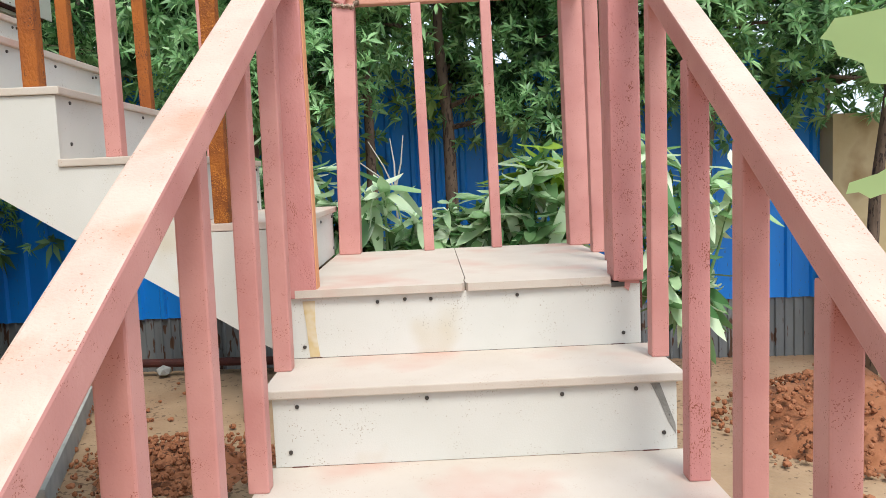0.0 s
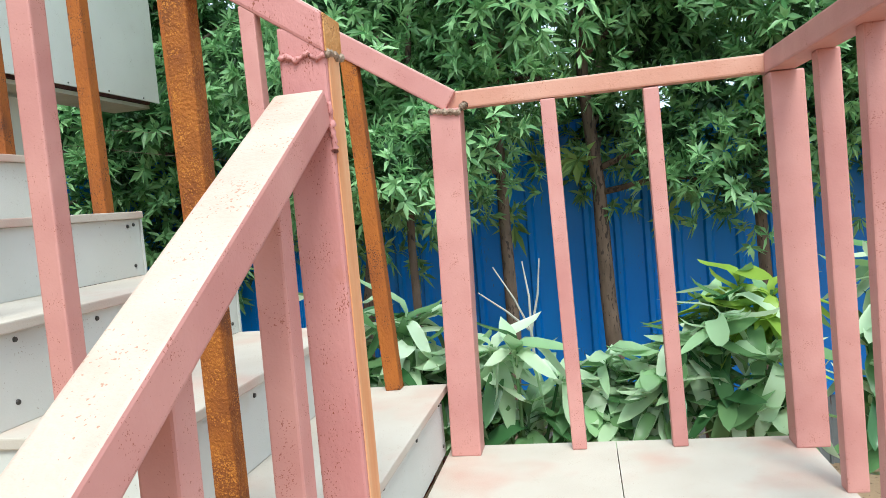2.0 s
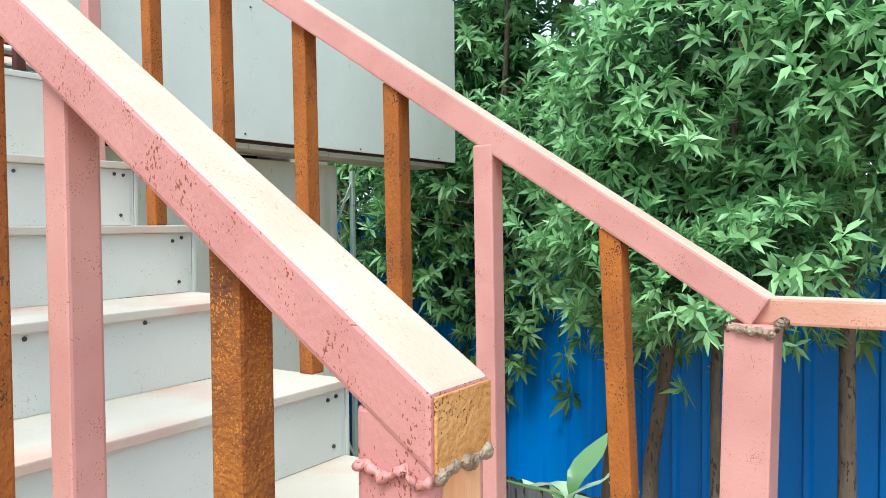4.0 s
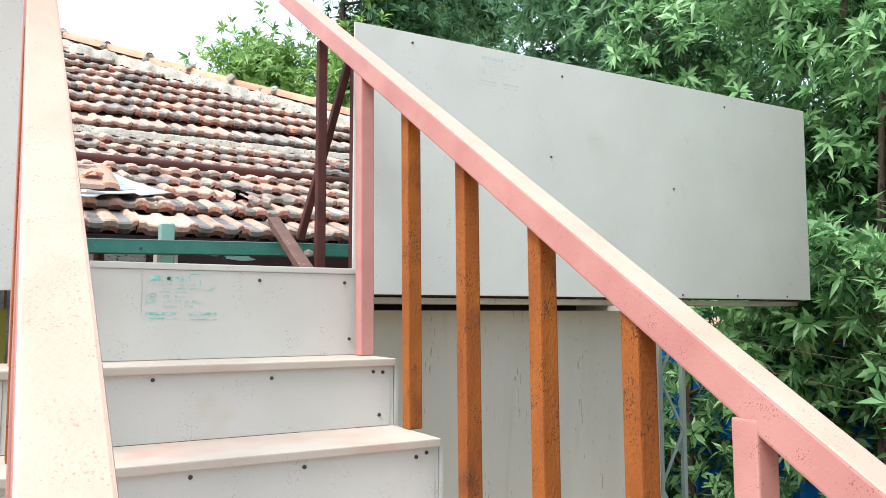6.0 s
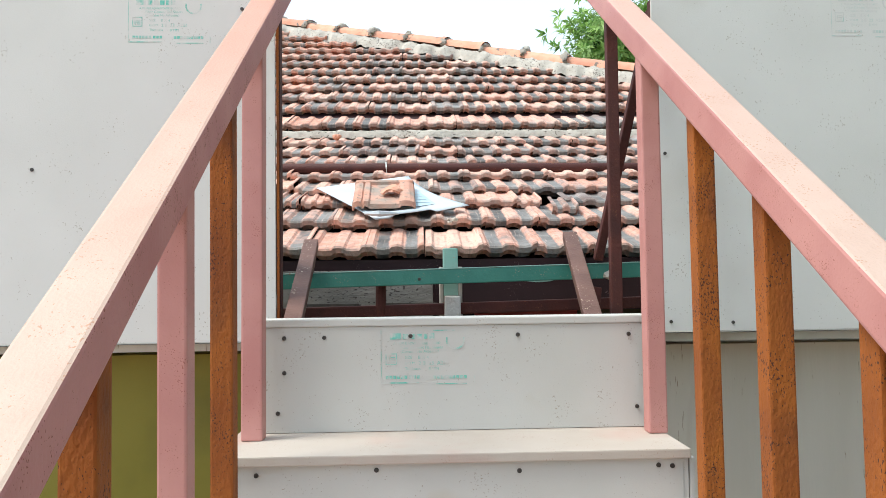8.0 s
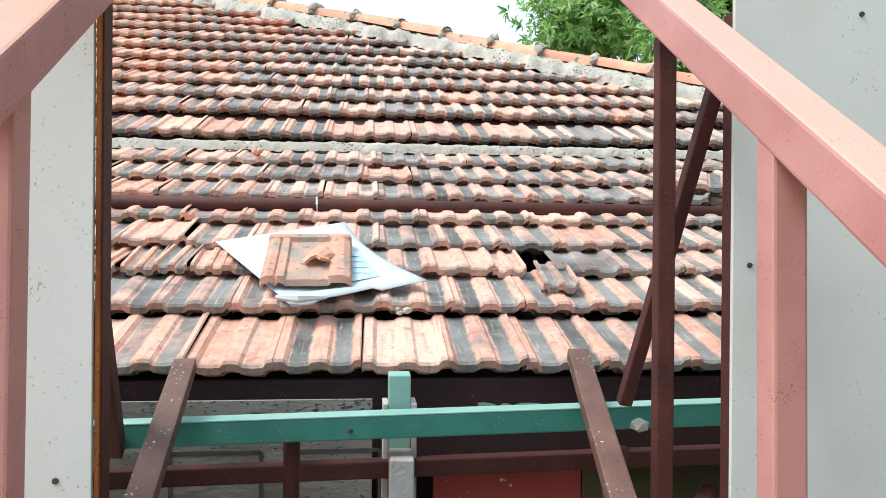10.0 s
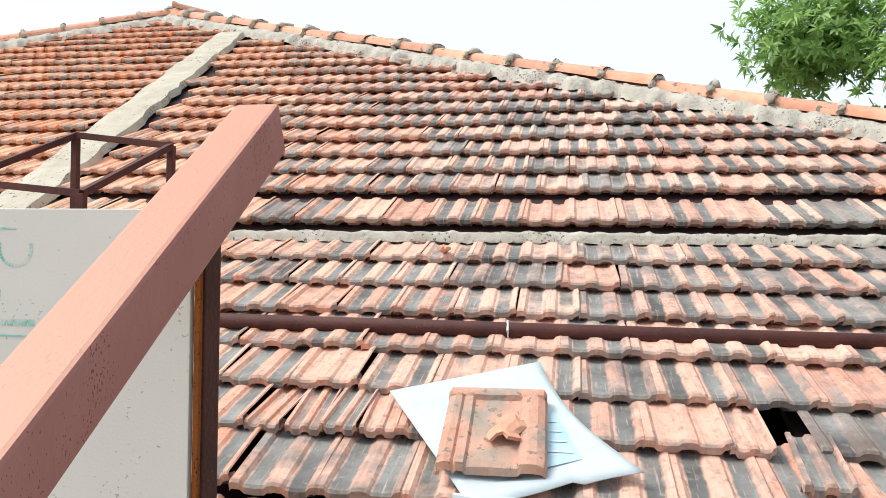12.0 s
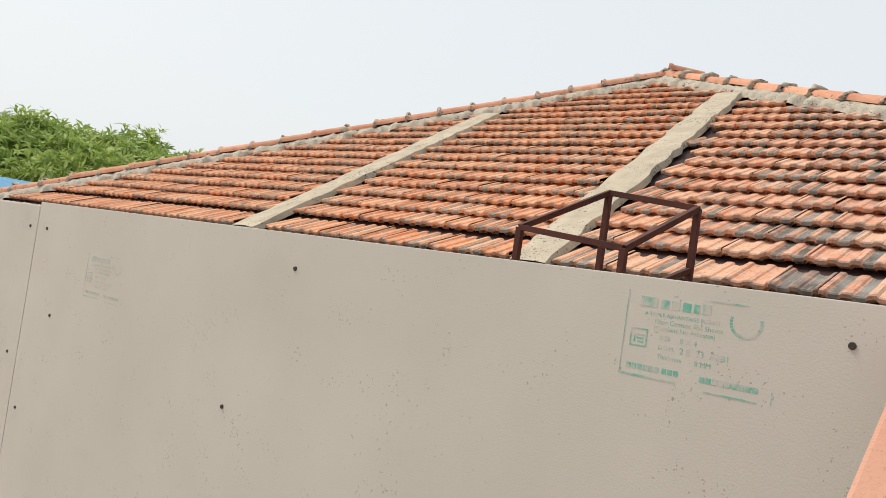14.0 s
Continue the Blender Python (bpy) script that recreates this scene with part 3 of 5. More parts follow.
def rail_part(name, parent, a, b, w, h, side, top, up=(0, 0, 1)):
    """A handrail tube whose upper face has top light and dust put into its colour."""
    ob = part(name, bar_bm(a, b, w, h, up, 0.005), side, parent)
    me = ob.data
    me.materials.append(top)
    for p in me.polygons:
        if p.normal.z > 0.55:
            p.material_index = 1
    return ob


def lean_post(parent, name, x, y, w, z0, z1, mat, lean=(0.0, 0.0), label=""):
    return part(name, bar_bm((x, y, z0), (x + lean[0], y + lean[1], z1), w, w, (0, 1, 0), 0.004), mat, parent, label)


def railing_lower_left():
    r = thing("railing_lower_left", "pink painted square-tube railing along the lower flight, rust speckled", "railing", "stair railings")
    n = part("newel_post", newel_bm(-0.421, 0.0375, 0.070, -0.022, 0.944), PINK_RUSTED, r)
    part("primer_face", box_bm((-0.3858, 0.012, 0.0), (-0.3838, 0.062, 0.905)), PRIMER, n, "side worn to orange primer")
    part("weld", weld_bm([(-0.454 + 0.011 * i, 0.0, 0.898 + 0.006 * math.sin(i * 2.1)) for i in range(7)], 0.0042, 4), PINK_RUSTED, n, "lumpy painted weld bead", True)
    part("weld", weld_bm([(-0.385, -0.004 + 0.002 * i, 0.83 - 0.014 * i) for i in range(6)], 0.005, 9), PINK_RUSTED, n, "lumpy painted weld bead", True)
    rail_part("handrail", r, (-0.424, 0.0, 0.826), (-0.513, -1.86, -0.310), 0.076, 0.05, PINK, TOPLIT)
    for i, (y, x, w) in enumerate(((-0.098, -0.459, 0.044), (-0.40, -0.463, 0.044), (-0.725, -0.472, 0.046), (-1.05, -0.477, 0.046), (-1.38, -0.482, 0.048))):
        zt = 0.826 + y * 0.6108 - 0.026
        lean_post(r, "baluster", x, y, w, -H * (i + 1), zt, PINK, (0.008, 0.0))
    lean_post(r, "bottom_post", -0.495, -1.66, 0.066, -H * 6, -0.20, PINK_RUSTED)
    return r


def railing_lower_right():
    r = thing("railing_lower_right", "pink painted square-tube railing beside lower steps and landing, rust streaked", "railing", "stair railings")
    n = part("newel_post", newel_bm(0.418, 0.038, 0.078, -0.012, 0.94), PINK_RUSTED, r)
    rail_part("handrail", r, (0.459, 0.02, 0.815), (0.447, -1.86, -0.430), 0.068, 0.05, PINK, TOPLIT)
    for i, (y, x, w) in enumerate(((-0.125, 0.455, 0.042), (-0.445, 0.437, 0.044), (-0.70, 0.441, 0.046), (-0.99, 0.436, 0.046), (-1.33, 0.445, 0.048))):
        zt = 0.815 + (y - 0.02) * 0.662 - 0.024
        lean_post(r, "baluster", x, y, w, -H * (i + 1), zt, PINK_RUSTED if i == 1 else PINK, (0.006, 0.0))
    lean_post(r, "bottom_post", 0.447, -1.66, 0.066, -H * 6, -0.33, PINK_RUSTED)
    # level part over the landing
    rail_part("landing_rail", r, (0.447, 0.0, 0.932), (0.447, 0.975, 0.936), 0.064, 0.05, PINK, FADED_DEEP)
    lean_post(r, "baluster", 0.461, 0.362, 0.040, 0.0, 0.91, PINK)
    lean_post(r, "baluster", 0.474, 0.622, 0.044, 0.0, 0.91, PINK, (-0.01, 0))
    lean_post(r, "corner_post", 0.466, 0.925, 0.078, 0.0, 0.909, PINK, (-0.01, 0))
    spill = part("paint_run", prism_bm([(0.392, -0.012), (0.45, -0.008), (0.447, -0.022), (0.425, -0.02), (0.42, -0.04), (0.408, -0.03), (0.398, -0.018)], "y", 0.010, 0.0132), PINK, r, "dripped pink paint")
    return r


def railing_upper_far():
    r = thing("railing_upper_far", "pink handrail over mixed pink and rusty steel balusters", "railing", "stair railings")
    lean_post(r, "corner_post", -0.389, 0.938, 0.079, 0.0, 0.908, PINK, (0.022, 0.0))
    rail_part("landing_rail", r, (-0.37, 0.948, 0.929), (0.420, 0.948, 0.936), 0.048, 0.045, FADED_DEEP, TOPLIT)
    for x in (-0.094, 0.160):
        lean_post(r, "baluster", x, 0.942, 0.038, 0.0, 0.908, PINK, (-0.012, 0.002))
    rail_part("handrail", r, (-0.352, 0.938, 0.927), (-3.00, 0.936, 2.618), 0.064, 0.058, PINK, TOPLIT_FAR)
    part("weld", weld_bm([(-0.402 + 0.014 * i, 0.897, 0.903 - 0.002 * i) for i in range(6)] + [(-0.323 + 0.004 * i, 0.906 + 0.008 * i, 0.905 + 0.004 * i) for i in range(5)], 0.008, 6), WELD, r, "lumpy bare weld beads", True)
    for i, (x, m, w, lean) in enumerate(((-0.575, RUST, 0.042, -0.038), (-0.870, PINK, 0.044, -0.006), (-1.105, RUST, 0.042, -0.008), (-1.385, RUST, 0.042, -0.008),
                                         (-1.682, RUST, 0.042, -0.008), (-1.972, RUST, 0.040, -0.008))):
        zt = 0.927 + (-0.352 - x - lean) * 0.6386 - 0.026
        lean_post(r, "baluster", x, (0.936, 0.930, 0.940, 0.950, 0.955, 0.955)[i], w, H * (i + 1), zt, m, (lean, -0.004), "rusty bare steel baluster" if m is RUST else "")
    lean_post(r, "top_post", -2.212, 0.924, 0.042, H * 7, 2.118, PINK, (-0.024, 0.004))
    return r


def railing_upper_near():
    r = thing("railing_upper_near", "pink handrail with rust-worn cut end over mixed balusters", "railing", "stair railings")
    body = prism_bm([(-0.386, 0.9005), (-0.386, 0.9600), (-2.672, 2.516), (-2.700, 2.460)], "y", 0.0, 0.080)
    for v in body.verts:
        v.co.y += (0.030 if v.co.y < 0.04 else 0.006) * (-0.386 - v.co.x) / 2.25
    bmesh.ops.bevel(body, geom=list(body.edges), offset=0.005, segments=2, profile=0.6, affect="EDGES")
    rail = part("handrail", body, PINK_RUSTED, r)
    # upward faces take the paler pink that stands in for top light
    rail.data.materials.append(TOPLIT_UPPER)
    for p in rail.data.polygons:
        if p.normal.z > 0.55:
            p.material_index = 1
    part("end_plate", box_bm((-0.3856, 0.002, 0.903), (-0.383, 0.078, 0.9575), 0.001), RUST_ORANGE, rail, "cut end of bare orange rust")
    part("weld", weld_bm([(-0.386, 0.004 + 0.0118 * i, 0.902) for i in range(7)], 0.006, 3), WELD, rail, "crumbly weld bead", True)
    for i, (x, m, w) in enumerate(((-0.619, RUST_DARK, 0.040), (-0.878, PINK, 0.041), (-1.07, RUST, 0.042), (-1.355, RUST, 0.042), (-1.675, PINK, 0.044), (-1.965, RUST, 0.042))):
        zt = 0.930 + (-0.386 - x) * 0.685 - 0.025
        lean_post(r, "baluster", x, 0.040, w, H * (i + 1), zt, m, (0.0, 0.0), "rusty bare steel baluster" if m is not PINK else "")
    lean_post(r, "top_post", -2.214, 0.043, 0.046, H * 7, 2.160, PINK, (-0.022, 0.0))
    return r


railing_lower_left()
railing_lower_right()
railing_upper_far()
railing_upper_near()

# ---- boards round the upper level ----
XB = -2.560


def stamp(parent, origin, across, upward, facing, ink, scale=1.0):
    """A printed maker's stamp: a frame, small type, a mark and bars where a name stands."""
    o, u, v, f = Vector(origin), Vector(across), Vector(upward), Vector(facing)
    m = Matrix((u, v, f)).transposed().to_4x4()
    m.translation = o
    m = m @ Matrix.Diagonal((scale, scale, scale, 1))
    root = new("stamp")
    root.parent = parent
    root["label"] = "faded green printed stamp"
    bm = bmesh.new()
    for a, b in (((0, 0), (0, 0.118)), ((0, 0), (0.085, -0.002)), ((0.125, -0.004), (0.195, -0.005)), ((0.12, 0.118), (0.17, 0.117)), ((0.213, -0.004), (0.213, 0.012))):
        d = 0.0006
        box_bm((min(a[0], b[0]) - d, min(a[1], b[1]) - d, 0.0002), (max(a[0], b[0]) + d, max(a[1], b[1]) + d, 0.0004), bm=bm)
    for x0, x1, y0, y1 in (*[(0.010 + 0.0085 * i + 0.003 * (i > 5), 0.0165 + 0.0085 * i + 0.003 * (i > 5), 0.008, 0.0155) for i in range(9)], *[(0.118 + 0.0088 * i, 0.125 + 0.0088 * i, 0.007, 0.0145) for i in range(9)], (0.02, 0.045, 0.098, 0.112), (0.05, 0.062, 0.098, 0.110), (0.066, 0.078, 0.098, 0.110),
                           (0.082, 0.094, 0.098, 0.110), (0.098, 0.106, 0.098, 0.110), (0.110, 0.122, 0.098, 0.112)):
        box_bm((x0, y0, 0.0002), (x1, y1, 0.0004), bm=bm)
    for x0, y0, x1, y1 in ((0.010, 0.040, 0.036, 0.042), (0.010, 0.064, 0.036, 0.066), (0.010, 0.042, 0.012, 0.064), (0.034, 0.042, 0.036, 0.064), (0.016, 0.046, 0.018, 0.058),
                           (0.020, 0.056, 0.031, 0.058), (0.020, 0.051, 0.031, 0.053), (0.022, 0.046, 0.031, 0.048)):
        box_bm((x0, y0, 0.0002), (x1, y1, 0.0004), bm=bm)
    for i in range(18):
        a0, a1 = math.pi * (0.90 + i * 0.067), math.pi * (0.90 + (i + 0.8) * 0.067)
        q = [(0.17 + r * math.cos(a), 0.095 + r * math.sin(a), 0.0003) for r, a in ((0.018, a0), (0.022, a0), (0.022, a1), (0.018, a1))]
        bm.faces.new([bm.verts.new(p) for p in q])
    bmesh.ops.transform(bm, matrix=m, verts=bm.verts)
    part("print", bm, ink, root)
    for body, x, y, size in (("A TRIPLE ADVANTAGE BOARD", 0.028, 0.086, 0.0078), ("Fiber Cement Flat Sheets", 0.044, 0.076, 0.0095), ("(Contains No Asbestos)", 0.044, 0.067, 0.0090),
                             ("SIZE", 0.054, 0.054, 0.009), ("8 X 4", 0.084, 0.053, 0.011), ("D.O.M.", 0.054, 0.041, 0.008), ("2 8  23  A2B1", 0.085, 0.039, 0.0125),
                             ("Thickness", 0.054, 0.028, 0.009), ("8 MM", 0.108, 0.027, 0.010)):
        cu = bpy.data.curves.new("type", "FONT")
        cu.body, cu.size = body, size
        tmp = bpy.data.objects.new("type", cu)
        me = bpy.data.meshes.new_from_object(tmp)
        bpy.data.objects.remove(tmp)
        me.transform(m @ Matrix.Translation((x, y, 0.0003)))
        me.materials.clear()
        me.materials.append(ink)
        ob = new("lettering", me)
        ob.parent = root
    return root


def parapet_board(name, y0, y1, z0, z1, places, label, x=XB):
    b = part(name, box_bm((x - 0.010, y0, z0), (x, y1, z1), 0.0012), BOARD)
    tagged(b, label, "wall board", "parapet boards", "structure")
    screws(b, [(x + 0.0012, y, z) for y, z in places], (1, 0, 0))
    return b


left_a = parapet_board("parapet_board_1", -2.350, 0.031, 1.445, 2.378,
                       [(-0.055, 2.325), (-1.10, 2.305), (-1.275, 1.98), (-2.28, 2.30), (-2.17, 2.05), (-0.02, 1.62), (-0.6, 1.9), (-0.1, 1.465), (-2.30, 1.75)],
                       "large pale grey fibre cement board with green stamp, screwed on")
left_b = parapet_board("parapet_board_2", -4.79, -2.354, 1.440, 2.366, [(-2.40, 2.30), (-2.42, 1.9), (-3.4, 2.28)], "pale grey fibre cement board with screws")
XR = -2.640
right_a = parapet_board("parapet_board_3", 1.068, 3.582, 1.449, 2.425,
                        [(1.098, 1.945), (1.3, 2.387), (1.941, 2.02), (2.634, 1.942), (2.003, 2.366), (2.985, 2.366), (2.313, 1.497), (1.279, 1.472), (1.9, 1.472), (3.037, 1.464), (2.675, 1.464), (3.399, 1.464), (1.105, 1.476)],
                        "large pale grey fibre cement board with stamp and screws", XR)
stamp(left_a, (XB, -0.352, 2.238), (0, 1, 0), (0, 0, 1), (1, 0, 0), STAMP)
stamp(left_a, (XB, -1.99, 2.135), (0, 1, 0), (0, 0, 1), (1, 0, 0), STAMP_PALE)
stamp(right_a, (XR, 1.584, 2.278), (0, 1, 0), (0, 0, 1), (1, 0, 0), STAMP_PALE)
stamp(head_board, (-2.2715, 0.318, 1.370), (0, 1, 0), (0, 0, 1), (1, 0, 0), STAMP, 0.99)
strip = part("joint_strip", box_bm((XB - 0.02, -2.3535, 1.445), (XB - 0.0105, -2.3505, 2.36)), JOINT, left_a)
scuff = part("scuff", prism_bm([(0.392, -0.206), (0.412, -0.205), (0.428, -0.25), (0.446, -0.30), (0.447, -0.325), (0.43, -0.295), (0.408, -0.24)], "y", -0.2800, -0.2789), GREY_SHEET, None)
tagged(scuff, "grey paint scuff on a white stair riser", "scuff")


def board_frame(name, y0, y1, z0, z1, label, x=XB):
    """Dark steel frame that carries a board."""
    f = thing(name, label, "support", "board supports")
    for y in (y0 + 0.02, (y0 + y1) / 2, y1 - 0.02):
        part("upright", box_bm((x - 0.052, y - 0.02, z0 + 0.012), (x - 0.0125, y + 0.02, z1 - 0.02), 0.002), BROWN, f)
    for z in (z0 + 0.02, z1 - 0.06):
        part("bar", box_bm((x - 0.085, y0, z - 0.02), (x - 0.053, y1, z + 0.02), 0.002), BROWN, f)
    return f


board_frame("board_support", 1.072, 3.56, 1.445, 2.41, "dark brown steel frame behind the parapet board", XR)
fl = board_frame("board_support", -4.7, -0.03, 1.445, 2.36, "dark brown steel frame behind the parapet boards")
part("edge_angle", box_bm((XB - 0.052, 0.0335, 1.30), (XB - 0.012, 0.042, 2.345), 0.002), BROWN, fl, "dark angle at the end of the board")
part("edge_rust", box_bm((XB - 0.0118, 0.0335, 1.30), (XB - 0.004, 0.040, 2.33), 0.001), RUST, fl, "rust-orange edge of the angle")

slab = thing("deck", "narrow concrete deck edge under the parapet boards", "deck", kind="structure")
part("slab", box_bm((-2.95, 1.02, 1.418), (-2.70, 3.56, 1.440)), CREAM, slab)
part("slab", box_bm((-2.90, -4.8, 1.416), (-2.62, 0.0, 1.436)), CREAM, slab)

# ---- house: walls under the deck and the roof ----
wall_r = part("wall_cream", box_bm((-3.02, 1.02, GROUND - 0.1), (-2.86, 2.735, 1.393)), CREAM)
tagged(wall_r, "cream wall with dark run-off streaks below the deck", "wall", kind="structure")
wall_l = part("wall_olive", box_bm((-2.95, -9.0, GROUND - 0.1), (-2.78, 0.02, 1.393)), OLIVE)
tagged(wall_l, "olive green painted wall below the deck", "wall", kind="structure")
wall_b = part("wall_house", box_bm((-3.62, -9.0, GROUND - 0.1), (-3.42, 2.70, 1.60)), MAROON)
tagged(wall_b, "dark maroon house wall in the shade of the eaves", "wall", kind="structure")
wall_e = part("wall_end", box_bm((-9.0, 2.70, GROUND - 0.1), (-3.03, 2.86, 1.60)), CREAM)
tagged(wall_e, "cream end wall of the house", "wall", kind="structure")

lattice = thing("lattice_mast", "slim pale green steel lattice mast beside the house", "mast")
for y in (2.90, 3.06):
    part("leg", bar_bm((-3.02, y, GROUND - 0.1), (-3.02, y, 1.39), 0.024, 0.024, (0, 1, 0), 0.002), MAST, lattice)
for i in range(9):
    z = -1.1 + 0.27 * i
    part("brace", bar_bm((-3.02, 2.90 + 0.16 * (i % 2), z), (-3.02, 3.06 - 0.16 * (i % 2), z + 0.27), 0.016, 0.008, (1, 0, 0), 0.001), MAST, lattice)

for z, sag, end in ((1.30, 0.05, (0.05, 3.98, 0.98)), (1.20, 0.09, (0.05, 3.98, 0.86))):
    a, b = Vector((-3.02, 2.98, z)), Vector(end)
    run = [a.lerp(b, i / 10) - Vector((0, 0, sag * math.sin(math.pi * i / 10))) for i in range(11)]
    tagged(part("wire", tube_bm(run, [0.0013] * 11, 5), BARK), "thin dark wire strung from the mast to a tree", "wire", "garden wires")

beam = thing("green_beam", "sea green painted steel beam with flaking paint across the opening", "beam")
part("tube", bar_bm((-2.945, -0.9, 1.578), (-2.945, 1.9, 1.640), 0.05, 0.046, bevel=0.003), TEAL, beam)
# thin strip over the tube: sunlight put into a paler, chalky green
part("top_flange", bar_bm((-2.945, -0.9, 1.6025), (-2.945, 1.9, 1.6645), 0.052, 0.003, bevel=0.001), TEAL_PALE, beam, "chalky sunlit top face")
part("bolt_plate", lump_bm([(-2.918, 1.008, 1.612)], 0.014, 2), TWIG, beam, "ochre lump of putty on a bolt")
screws(beam, [(-2.9185, 0.41, 1.602), (-2.9185, 1.22, 1.622)], (1, 0, 0))

post_g = thing("green_post", "pale green timber post notched under the beam", "post")
part("shaft", box_bm((-3.06, 0.488, 1.05), (-3.0, 0.535, 1.70), 0.003), TEAL_PALE, post_g)
part("cheek", box_bm((-3.07, 0.476, 1.05), (-3.0, 0.4875, 1.64), 0.002), TWIG, post_g, "bare wood edge strip")
part("cheek", box_bm((-3.07, 0.5355, 1.05), (-3.0, 0.548, 1.64), 0.002), TWIG, post_g, "bare wood edge strip")
part("block", box_bm((-2.997, 0.488, 1.40), (-2.90, 0.537, 1.548), 0.004), CONCRETE, post_g, "pale block below the beam")

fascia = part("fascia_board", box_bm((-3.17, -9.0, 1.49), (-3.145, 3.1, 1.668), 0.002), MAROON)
tagged(fascia, "dark maroon fascia board under the eaves with peeling paint", "fascia", kind="structure")
for y, z, w, h in ((0.715, 1.606, 0.05, 0.012), (0.815, 1.598, 0.125, 0.024), (0.765, 1.604, 0.04, 0.010)):
    outline = [(y + w * 0.5 * math.cos(a) * (0.8 + 0.3 * math.sin(3 * a + y * 20)), z + h * 0.5 * math.sin(a)) for a in [i * math.tau / 14 for i in range(14)]]
    part("flaked_patch", prism_bm(outline, "x", -3.146, -3.1435), TEAL_PALE, fascia, "patch of older pale green paint")
grey = part("fibre_sheet", box_bm((-3.105, -0.55, 1.22), (-3.095, 0.455, 1.632), 0.001), GREY_SHEET)
tagged(grey, "old dark-streaked grey fibre sheet behind the beam", "sheet")
for y in (0.02, 0.28):
    mark = bmesh.new()
    for lo, hi in (((-3.0948, y, 1.515), (-3.0935, y + 0.19, 1.523)), ((-3.0948, y - 0.006, 1.40), (-3.0935, y + 0.002, 1.52)), ((-3.0948, y + 0.188, 1.40), (-3.0935, y + 0.196, 1.52))):
        box_bm(lo, hi, bm=mark)
    part("outline_mark", mark, JOINT, grey, "dark outline drawn on the sheet")
red = part("red_panel", box_bm((-3.19, 0.60, 1.10), (-3.175, 0.955, 1.55), 0.001), RED)
tagged(red, "dull red painted panel under the fascia", "panel")
ol = part("dark_panel", box_bm((-3.19, 0.958, 1.10), (-3.175, 1.40, 1.55), 0.001), material("dark_olive_paint", (0.06, 0.05, 0.018), (0.085, 0.07, 0.03), 6, 0.7))
tagged(ol, "dark olive panel beside the red one", "panel")
lower = thing("lower_beam", "red-brown painted steel bar below the green beam", "beam")
part("tube", bar_bm((-3.0, -0.9, 1.478), (-3.0, 1.9, 1.534), 0.04, 0.036), BROWN, lower)
stub = part("pipe_stub", tube_bm([(-2.99, 0.286, 1.30), (-2.99, 0.288, 1.622)], [0.017, 0.017], 12), BROWN)
tagged(stub, "short upright red-brown pipe behind the beam", "pipe")


def strut(a, b):
    st = thing("strut", "worn brown steel strut leaning from the stair head to the eaves", "strut", "struts")
    part("bar", bar_bm(a, b, 0.046, 0.030), BROWN_WORN, st)
    return st


strut((-2.36, 0.095, 1.455), (-3.035, 0.062, 1.722))
strut((-2.36, 0.835, 1.455), (-3.035, 0.905, 1.738))

gate = thing("opening_frame", "dark red-brown steel post with braces beside the opening", "frame")
part("post", box_bm((-2.716, 0.952, 1.20), (-2.686, 0.984, 2.352), 0.003), BROWN, gate)
part("brace", bar_bm((-2.70, 1.075, 2.31), (-2.90, 0.965, 1.655), 0.027, 0.027, (0, 1, 0)), BROWN, gate)
part("brace", bar_bm((-2.90, 0.955, 1.57), (-2.86, 0.90, 1.20), 0.036, 0.036, (0, 1, 0)), BROWN, gate)
part("bracket", bar_bm((-2.74, 1.0, 1.42), (-3.0, 1.20, 1.44), 0.03, 0.03), BROWN, gate)
gate_l = thing("opening_frame", "dark red-brown steel brace at the board's end", "frame")
part("brace", bar_bm((-2.70, -0.010, 1.87), (-2.92, -0.045, 1.57), 0.036, 0.036, (0, 1, 0)), BROWN, gate_l)

# ---- tiled roof ----
EAVE_X, EAVE_Z, LOW = -3.11, 1.692, 0.41
BREAK_X, BREAK_Z, HIGH = -4.90, 2.430, 0.552
APEX = Vector((-8.95, -3.41, BREAK_Z + HIGH * 4.05))
TILE_W = 0.194
PROFILE = ((0.0, 0.008), (0.02, 0.013), (0.12, 0.013), (0.17, 0.003), (0.285, 0.001), (0.40, 0.003), (0.44, 0.010), (0.525, 0.012), (0.61, 0.010), (0.65, 0.003), (0.77, 0.001), (0.88, 0.003), (0.92, 0.013), (0.985, 0.017), (1.0, 0.014))


def tile_arrays(length):
    """A pressed interlocking clay tile: x runs down the slope, y across, z off the roof."""
    verts, faces, uvs = [], [], []
    n = len(PROFILE)
    rows = ((-0.050, -0.050, 1), (-0.040, -0.024, 1), (-0.002, -0.024, 1), (0.0, -0.006, 1), (-0.006, 0.0, 1), (-length, -0.010, 1))
    for x, dz, _ in rows:
        for u, h in PROFILE:
            verts.append((x, (u - 0.5) * (TILE_W + 0.004), h + dz))
            uvs.append((u, -x / length))
    for r in range(len(rows) - 1):
        for i in range(n - 1):
            k = r * n + i
            faces.append((k, k + 1, k + n + 1, k + n))
    return verts, faces, uvs


def tile_mesh(name, length, mat):
    verts, faces, uvs = tile_arrays(length)
    me = bpy.data.meshes.new(name)
    me.from_pydata(verts, [], faces)
    lay = me.uv_layers.new(name="UVMap")
    for lp in me.loops:
        lay.data[lp.index].uv = uvs[lp.vertex_index]
    me.materials.append(mat)
    return me


TILE_MESH = tile_mesh("roof_tile", 0.31, TILE)


